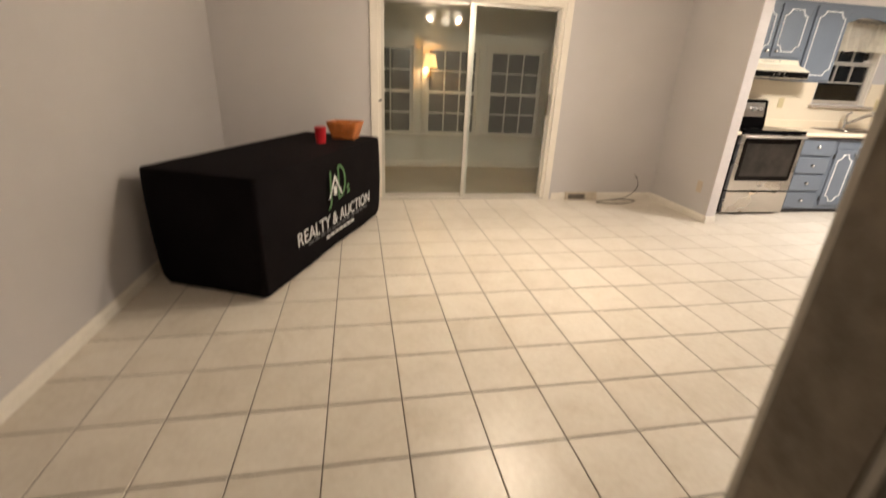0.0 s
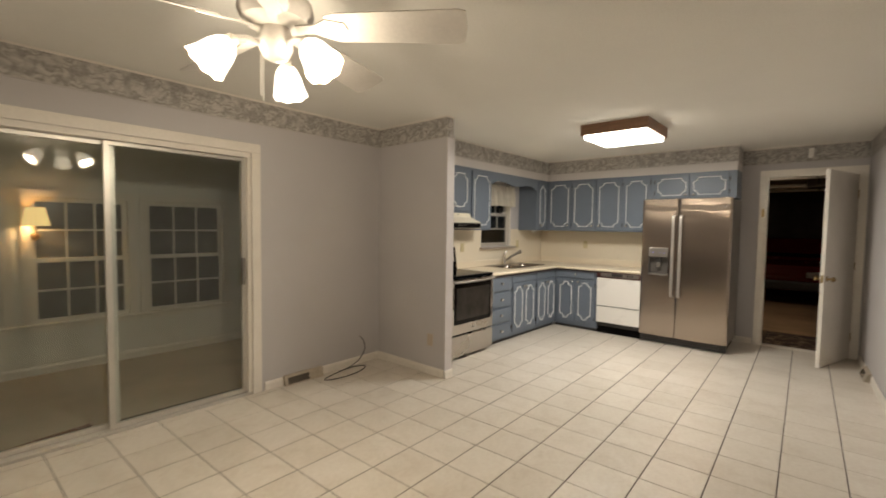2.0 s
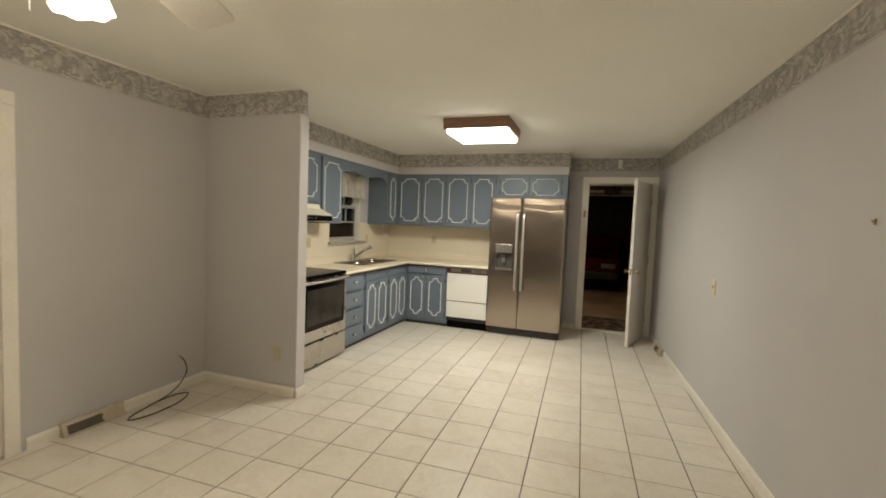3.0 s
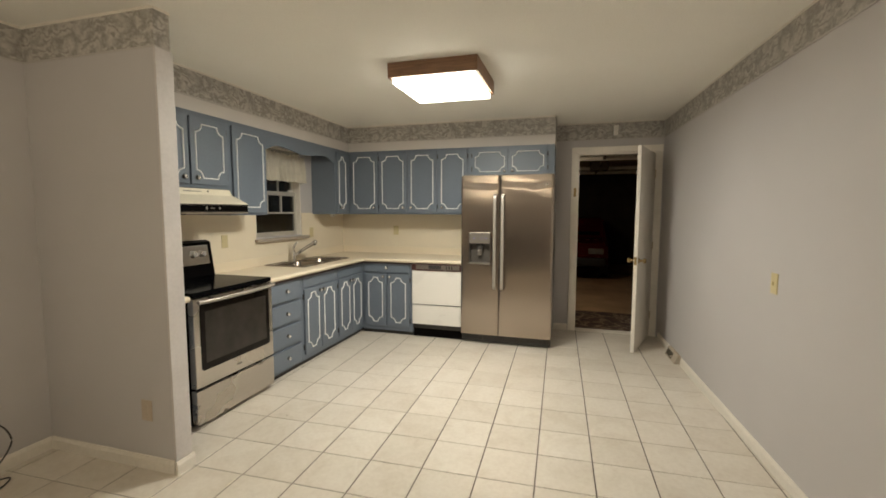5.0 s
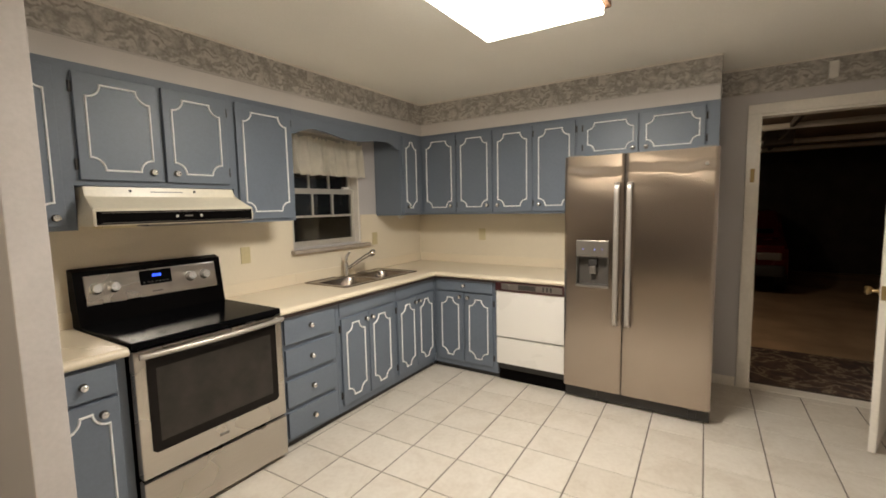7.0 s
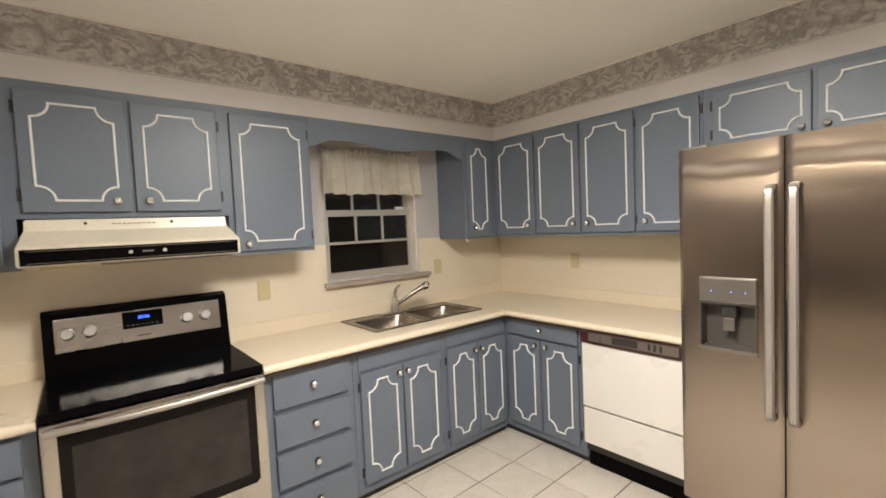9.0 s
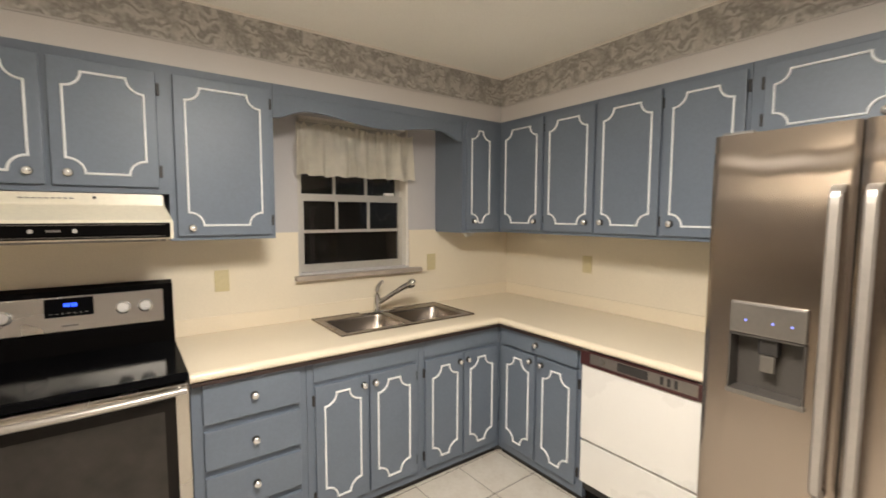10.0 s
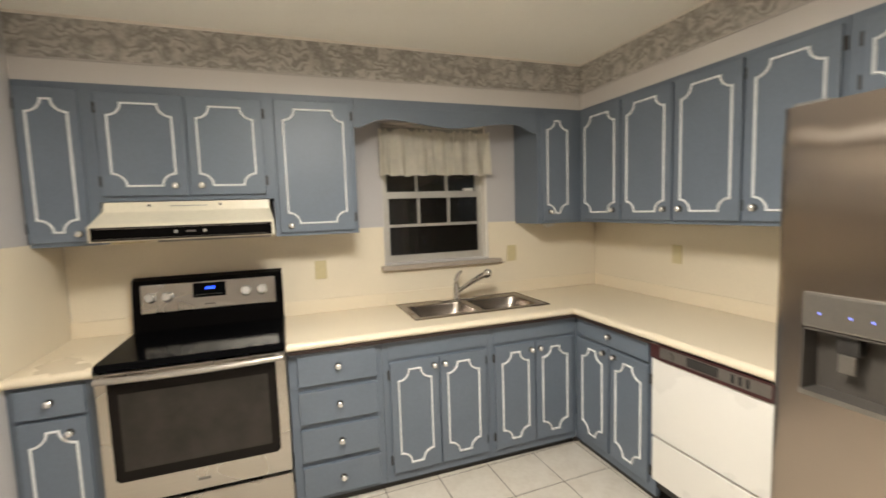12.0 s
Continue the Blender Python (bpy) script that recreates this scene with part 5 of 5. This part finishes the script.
part("arm", tube([(0, 0, 1.26), (0, -0.05, 1.235), (0, -0.09, 1.25), (0, -0.10, 1.30), (0, -0.10, 1.36)], 0.008, 8), "brass", ob, "", True)
bm = bmesh.new()
n = 36
lo = [bm.verts.new(((0.088 + 0.003 * (i % 2)) * math.cos(2 * math.pi * i / n), -0.10 + (0.088 + 0.003 * (i % 2)) * math.sin(2 * math.pi * i / n), 1.36)) for i in range(n)]
hi = [bm.verts.new(((0.058 + 0.003 * (i % 2)) * math.cos(2 * math.pi * i / n), -0.10 + (0.058 + 0.003 * (i % 2)) * math.sin(2 * math.pi * i / n), 1.53)) for i in range(n)]
for i in range(n):
    bm.faces.new((lo[i], lo[(i + 1) % n], hi[(i + 1) % n], hi[i]))
part("shade", bm, "sconce_shade", ob, "glowing amber pleated shade")

# outside and the hall behind the start
structure("ground", box(-40, 40, FAR + 0.3, 60, -0.6, -0.5), "night", "dark ground outside at night", "ground")
structure("hall_floor", box(-1.7, 1.4, -2.6, -0.15, -0.12, -0.004), "carpet", "carpet of the hall behind the doorway", "floor")
structure("hall_wall", boxes((-1.8, -1.7, -2.6, -0.10, 0, CEIL), (1.4, 1.5, -2.6, -0.02, 0, CEIL), (-1.8, 1.5, -2.7, -2.6, 0, CEIL)), "wall", "plain hall wall", "wall")
structure("hall_ceiling", box(-1.8, 1.5, -2.7, -0.2, CEIL, CEIL + 0.1), "ceiling", "plain hall ceiling", "ceiling")

# ---- ceiling fan ----
ob = thing("ceiling_fan", "white five-blade ceiling fan with three lit glass shades", "ceiling fan", Matrix.Translation(FAN))
part("canopy", lathe([(0.075, CEIL + 0.10), (0.075, CEIL + 0.08), (0.05, CEIL + 0.04), (0.02, CEIL + 0.03)], 28), "fan_white", ob, "", True)
part("motor_housing", lathe([(0.02, CEIL + 0.04), (0.02, 2.33), (0.09, 2.325), (0.135, 2.29), (0.14, 2.25), (0.125, 2.215), (0.075, 2.195), (0, 2.195)], 32), "fan_white", ob, "", True)
part("light_hub", lathe([(0.05, 2.196), (0.06, 2.17), (0.062, 2.12), (0.05, 2.09), (0.025, 2.075), (0, 2.072)], 24), "fan_white", ob, "", True)
BLADE = [(0.20, 0.055), (0.24, 0.068), (0.70, 0.082), (0.727, 0.074), (0.735, 0.0), (0.727, -0.074), (0.70, -0.082), (0.24, -0.068), (0.20, -0.055)]
for i in range(5):
    m = pose(0, 0, 2.198, 0, 0, 20.5 + 72 * i) @ pose(0, 0, 0, -21, 0, 0)
    bl = part("blade", slab(BLADE, -0.003, 0.003), "fan_white", ob, m=m)
    part("blade_iron", slab([(0.08, 0.018), (0.15, 0.02), (0.20, 0.045), (0.27, 0.03), (0.28, 0.0), (0.27, -0.03), (0.20, -0.045), (0.15, -0.02), (0.08, -0.018)], -0.010, -0.004), "fan_white", bl)
for a in SHADES:
    m = pose(0, 0, 2.125, 0, 0, a)
    part("lamp_arm", tube([(0.05, 0, 0.0), (0.10, 0, 0.012), (0.145, 0, 0.004), (0.162, 0, -0.010)], 0.012, 8), "fan_white", ob, "", True, m)
    q = m @ Matrix.Translation((0.155, 0, -0.006)) @ pose(0, 0, 0, 0, 180 - 40, 0)
    part("socket", lathe([(0.022, -0.01), (0.024, 0.02), (0.02, 0.03)], 16), "fan_white", ob, "", True, q)
    bm = bmesh.new()
    prev = None
    for r, z in ((0.029, 0.015), (0.042, 0.030), (0.054, 0.060), (0.060, 0.092), (0.068, 0.124), (0.073, 0.137)):
        ring = []
        for i in range(32):
            th = 2 * math.pi * i / 32
            k = 1 + 0.02 * math.cos(8 * th)
            ring.append(bm.verts.new((r * k * math.cos(th), r * k * math.sin(th), z + (0.003 * math.cos(8 * th) if z > 0.13 else 0))))
        if prev:
            for i in range(32):
                bm.faces.new((prev[i], prev[(i + 1) % 32], ring[(i + 1) % 32], ring[i]))
        prev = ring
    sh = part("shade", bm, "shade_glass", ob, "glowing fluted glass shade", True, q)
    sh.visible_shadow = False
    p = (Matrix.Translation(FAN) @ q) @ Vector((0, 0, 0.09))
    lamp("fan_bulb", "POINT", Matrix.Translation(p), 5.0, WARM, 0.035)
    lamp("fan_bulb", "SPOT", (Matrix.Translation(FAN) @ q) @ pose(0, 0, 0.12, 180, 0, 0), 18.5, WARM, 0.04)
for a, ln in ((118, 0.19), (140, 0.16)):
    x, y = 0.056 * math.cos(radians(a)), 0.056 * math.sin(radians(a))
    part("pull_chain", tube([(x, y, 2.10), (x, y, 2.10 - ln)], 0.0016, 6), "alu", ob)

# ---- table with its cloth ----
TAB = pose(-0.765, 2.985, 0, 0, 0, -22)
TW, TL, TH = 0.365, 0.925, 0.74
ob = thing("folding_table", "folding table hidden under a black cloth", "table", TAB)
part("tabletop", box(-TW + 0.02, TW - 0.02, -TL + 0.02, TL - 0.02, TH - 0.035, TH - 0.004, 0.004), "white", ob)
for x in (-TW + 0.08, TW - 0.08):
    for y in (-TL + 0.2, TL - 0.2):
        part("leg", tube([(x, y, 0), (x, y, TH - 0.035)], 0.014, 10), "grey", ob)


def cloth_ring(z, out, r, wave, k):
    pts = []
    seq = []
    w, l = TW + out, TL + out
    for cx, cy, a0 in ((w - r, l - r, 0), (-w + r, l - r, 90), (-w + r, -l + r, 180), (w - r, -l + r, 270)):
        for i in range(7):
            a = radians(a0 + 15 * i)
            seq.append((cx + r * math.cos(a), cy + r * math.sin(a)))
    dense = []
    for (x0, y0), (x1, y1) in zip(seq, seq[1:] + seq[:1]):
        n = max(1, int(math.hypot(x1 - x0, y1 - y0) / 0.06))
        dense += [(x0 + (x1 - x0) * i / n, y0 + (y1 - y0) * i / n) for i in range(n)]
    for i, (x, y) in enumerate(dense):
        d = wave * (noise.noise((x * 4.0, y * 4.0, k)) + 0.5 * noise.noise((x * 11, y * 11, k)))
        L = math.hypot(x, y)
        pts.append((x * (1 + d / L), y * (1 + d / L), z))
    return pts


bm = bmesh.new()
rings = []
LEV = [(TH + 0.002, -0.02, 0.02, 0), (TH, 0.004, 0.025, 0.0), (TH - 0.02, 0.008, 0.03, 0.002), (0.55, 0.012, 0.035, 0.008), (0.35, 0.014, 0.04, 0.014), (0.15, 0.012, 0.05, 0.018), (0.06, 0.006, 0.055, 0.018), (0.012, -0.012, 0.06, 0.018)]
for z, out, r, wave in LEV:
    w, l = TW + out, TL + out
    ring = cloth_ring(z, 0.0, 0.03, 0.0, 0)
    pts = []
    for x, y, _ in ring:
        sx, sy = (w / TW) * x, (l / TL) * y
        d = wave * (noise.noise((x * 4.0, y * 4.0, z * 1.5)) + 0.4 * noise.noise((x * 11, y * 11, z)))
        L = math.hypot(sx, sy)
        pts.append(bm.verts.new((sx * (1 + d / L), sy * (1 + d / L), z)))
    rings.append(pts)
for a, b in zip(rings, rings[1:]):
    n = len(a)
    for i in range(n):
        bm.faces.new((a[i], a[(i + 1) % n], b[(i + 1) % n], b[i]))
bm.faces.new(rings[0])
ob = thing("tablecloth", "fitted black tablecloth printed with white and green lettering", "tablecloth", TAB)
cloth = part("cloth", bm, "cloth", ob, "", True)
SIGN = pose(TW + 0.034, 0, 0, 90, 0, 90)      # x along the front, y up


def words(text, size, x, z, material, parent, name="lettering"):
    cu = bpy.data.curves.new(name, "FONT")
    cu.body, cu.size, cu.extrude, cu.align_x = text, size, 0.0008, "CENTER"
    tmp = new(name, cu)
    dg = bpy.context.evaluated_depsgraph_get()
    mesh = bpy.data.meshes.new_from_object(tmp.evaluated_get(dg))
    bpy.data.objects.remove(tmp)
    mesh.materials.clear()
    mesh.materials.append(M[material])
    o = new(name, mesh)
    o.parent = parent
    o.matrix_local = SIGN @ pose(x, z, 0)
    return o


words("REALTY & AUCTION", 0.132, 0.0, 0.225, "print_white", cloth)
part("small_print", boxes(*[(-0.47 + i * 0.085, -0.405 + i * 0.085, 0.195, 0.21, -0.0008, 0.0008) for i in range(12)]), "print_dim", cloth, m=SIGN)
part("small_print", boxes(*[(-0.22 + i * 0.07, -0.165 + i * 0.07, 0.15, 0.168, -0.0008, 0.0008) for i in range(7)]), "print_white", cloth, m=SIGN)


def flat(outline, m, material, name="emblem"):
    return part(name, slab([(x * 1.15 - 0.01, 0.345 + (z - 0.345) * 1.1) for x, z in outline], -0.0008, 0.0008), material, cloth, m=m)


flat([(-0.10, 0.60), (-0.08, 0.60), (-0.08, 0.39), (-0.10, 0.36), (-0.13, 0.35), (-0.13, 0.365), (-0.11, 0.375), (-0.10, 0.40)], SIGN, "print_green")
arc = [(0.03 + 0.095 * math.sin(radians(180 * i / 14)), 0.505 + 0.115 * math.cos(radians(180 * i / 14))) for i in range(15)]
inner = [(0.03 + 0.075 * math.sin(radians(180 * i / 14)), 0.505 + 0.100 * math.cos(radians(180 * i / 14))) for i in range(15)]
flat(arc + inner[::-1], SIGN, "print_green")
flat([(0.01, 0.62), (0.03, 0.62), (0.03, 0.39), (0.01, 0.39)], SIGN, "print_green")
flat([(0.14, 0.46), (0.18, 0.46), (0.18, 0.45), (0.155, 0.44), (0.18, 0.42), (0.18, 0.40), (0.14, 0.40), (0.14, 0.41), (0.165, 0.415), (0.14, 0.435)], SIGN, "print_green")
flat([(-0.12, 0.42), (-0.10, 0.42), (-0.03, 0.535), (0.05, 0.42), (0.07, 0.42), (-0.03, 0.57)], pose(0, 0, 0.001) @ SIGN, "print_white")
flat([(-0.05, 0.43), (-0.01, 0.43), (-0.01, 0.49), (-0.05, 0.49)], pose(0, 0, 0.001) @ SIGN, "print_white")

ob = thing("cup", "red plastic cup standing on the black tablecloth", "cup", pose(-0.545, 3.27, TH + 0.003) @ Matrix.Diagonal((1.25, 1.25, 1.25, 1)))
part("body", lathe([(0.031, 0.0), (0.031, 0.004), (0.037, 0.092), (0.039, 0.095), (0.036, 0.095), (0.030, 0.008), (0, 0.008)], 24), "red", ob, "", True)
part("lid", lathe([(0.039, 0.095), (0.039, 0.100), (0.030, 0.103), (0, 0.103)], 24), "red", ob, "", True)

ob = thing("basket", "orange woven square basket on the black tablecloth", "basket", pose(-0.365, 3.58, TH + 0.003, 0, 0, -14) @ Matrix.Diagonal((1.1, 1.1, 1.35, 1)))
for j in range(9):
    h, s = 0.006 + j * 0.0115, 0.075 + j * 0.0038
    pts = []
    for cx, cy, a0 in ((1, 1, 0), (-1, 1, 90), (-1, -1, 180), (1, -1, 270)):
        for i in range(4):
            a = radians(a0 + 30 * i)
            pts.append((cx * (s * 1.15 - 0.02) + 0.02 * math.cos(a), cy * (s - 0.02) + 0.02 * math.sin(a), h + 0.002 * ((i + j) % 2)))
    part("weave", tube(pts, 0.0062, 6, True), "wicker", ob, "", True)
part("bottom", box(-0.082, 0.082, -0.072, 0.072, 0, 0.008), "wicker", ob)
for side in range(4):
    m = pose(0, 0, 0, 0, 0, 90 * side)
    for i in range(5):
        x = (-0.06 + 0.03 * i)
        k = 1.15 if side % 2 else 1.0
        part("stake", tube([(x, 0.073 * (1.15 if side % 2 else 1), 0.0), (x * 1.25, 0.106 * (1.15 if side % 2 else 1), 0.105)], 0.0045, 5), "wicker", ob, m=m)

# ---- floor tiles ----
PITCH, GAP, TURN = 0.308, 0.005, radians(1.5)
ROW, COL = Vector((math.cos(TURN), math.sin(TURN))) * PITCH, Vector((math.sin(TURN), -math.cos(TURN))) * PITCH
ROOM = [Vector((WEST, -0.06)), Vector((DOORX, 0.36)), Vector((DOORX, 4.29)), Vector((3.2, 4.31)), Vector((WEST, 4.19))]


def clipped(poly):
    for i, a in enumerate(ROOM):
        b = ROOM[(i + 1) % len(ROOM)]
        d = b - a
        res = []
        for k, p in enumerate(poly):
            q = poly[(k + 1) % len(poly)]
            sp, sq = d.x * (p.y - a.y) - d.y * (p.x - a.x), d.x * (q.y - a.y) - d.y * (q.x - a.x)
            if sp >= 0:
                res.append(p)
            if (sp >= 0) != (sq >= 0):
                res.append(p + (q - p) * (sp / (sp - sq)))
        poly = res
        if len(poly) < 3:
            return []
    return poly


def tile_mesh(poly):
    c = sum(poly, Vector((0, 0))) / len(poly)
    bm = bmesh.new()
    low = [bm.verts.new((p.x, p.y, -0.006)) for p in poly]
    mid = [bm.verts.new((p.x, p.y, -0.0015)) for p in poly]
    top = [bm.verts.new((*(p + (c - p).normalized() * 0.0025), 0.0)) for p in poly]
    n = len(poly)
    for a, b in ((low, mid), (mid, top)):
        for i in range(n):
            bm.faces.new((a[i], a[(i + 1) % n], b[(i + 1) % n], b[i]))
    bm.faces.new(top)
    bmesh.ops.recalc_face_normals(bm, faces=bm.faces)
    me = bpy.data.meshes.new("tile")
    bm.to_mesh(me)
    bm.free()
    me.materials.append(M["tile"])
    return me


HALF_X, HALF_Y = (PITCH - GAP) / 2 / PITCH, (PITCH - GAP - 0.002) / 2 / PITCH
QUAD = [ROW * sx * HALF_X + COL * sy * HALF_Y for sx, sy in ((-1, -1), (1, -1), (1, 1), (-1, 1))]
WHOLE = tile_mesh(QUAD)
floor_ob = bpy.data.objects["floor"]
for r in range(-19, 13):
    for c in range(-5, 13):
        mid = Vector((3.6, 3.32)) + ROW * (r + 0.5) + COL * (c + 0.5)
        poly = [mid + q for q in QUAD]
        cut = clipped(poly)
        if not cut:
            continue
        whole = len(cut) == 4 and all((p - q).length < 1e-6 for p, q in zip(cut, poly))
        area = abs(sum(a.x * b.y - b.x * a.y for a, b in zip(cut, cut[1:] + cut[:1]))) / 2
        if area < 0.0006:
            continue
        centre = sum(cut, Vector((0, 0))) / len(cut)
        if 3.3 < centre.x and (centre.y > 3.95 or (centre.x > 6.3 and centre.y > 1.6)):
            continue
        ob = new("tile", WHOLE if whole else tile_mesh([p - mid for p in cut]))
        ob.parent = floor_ob
        ob.location = (mid.x, mid.y, random.uniform(-0.0006, 0.0))
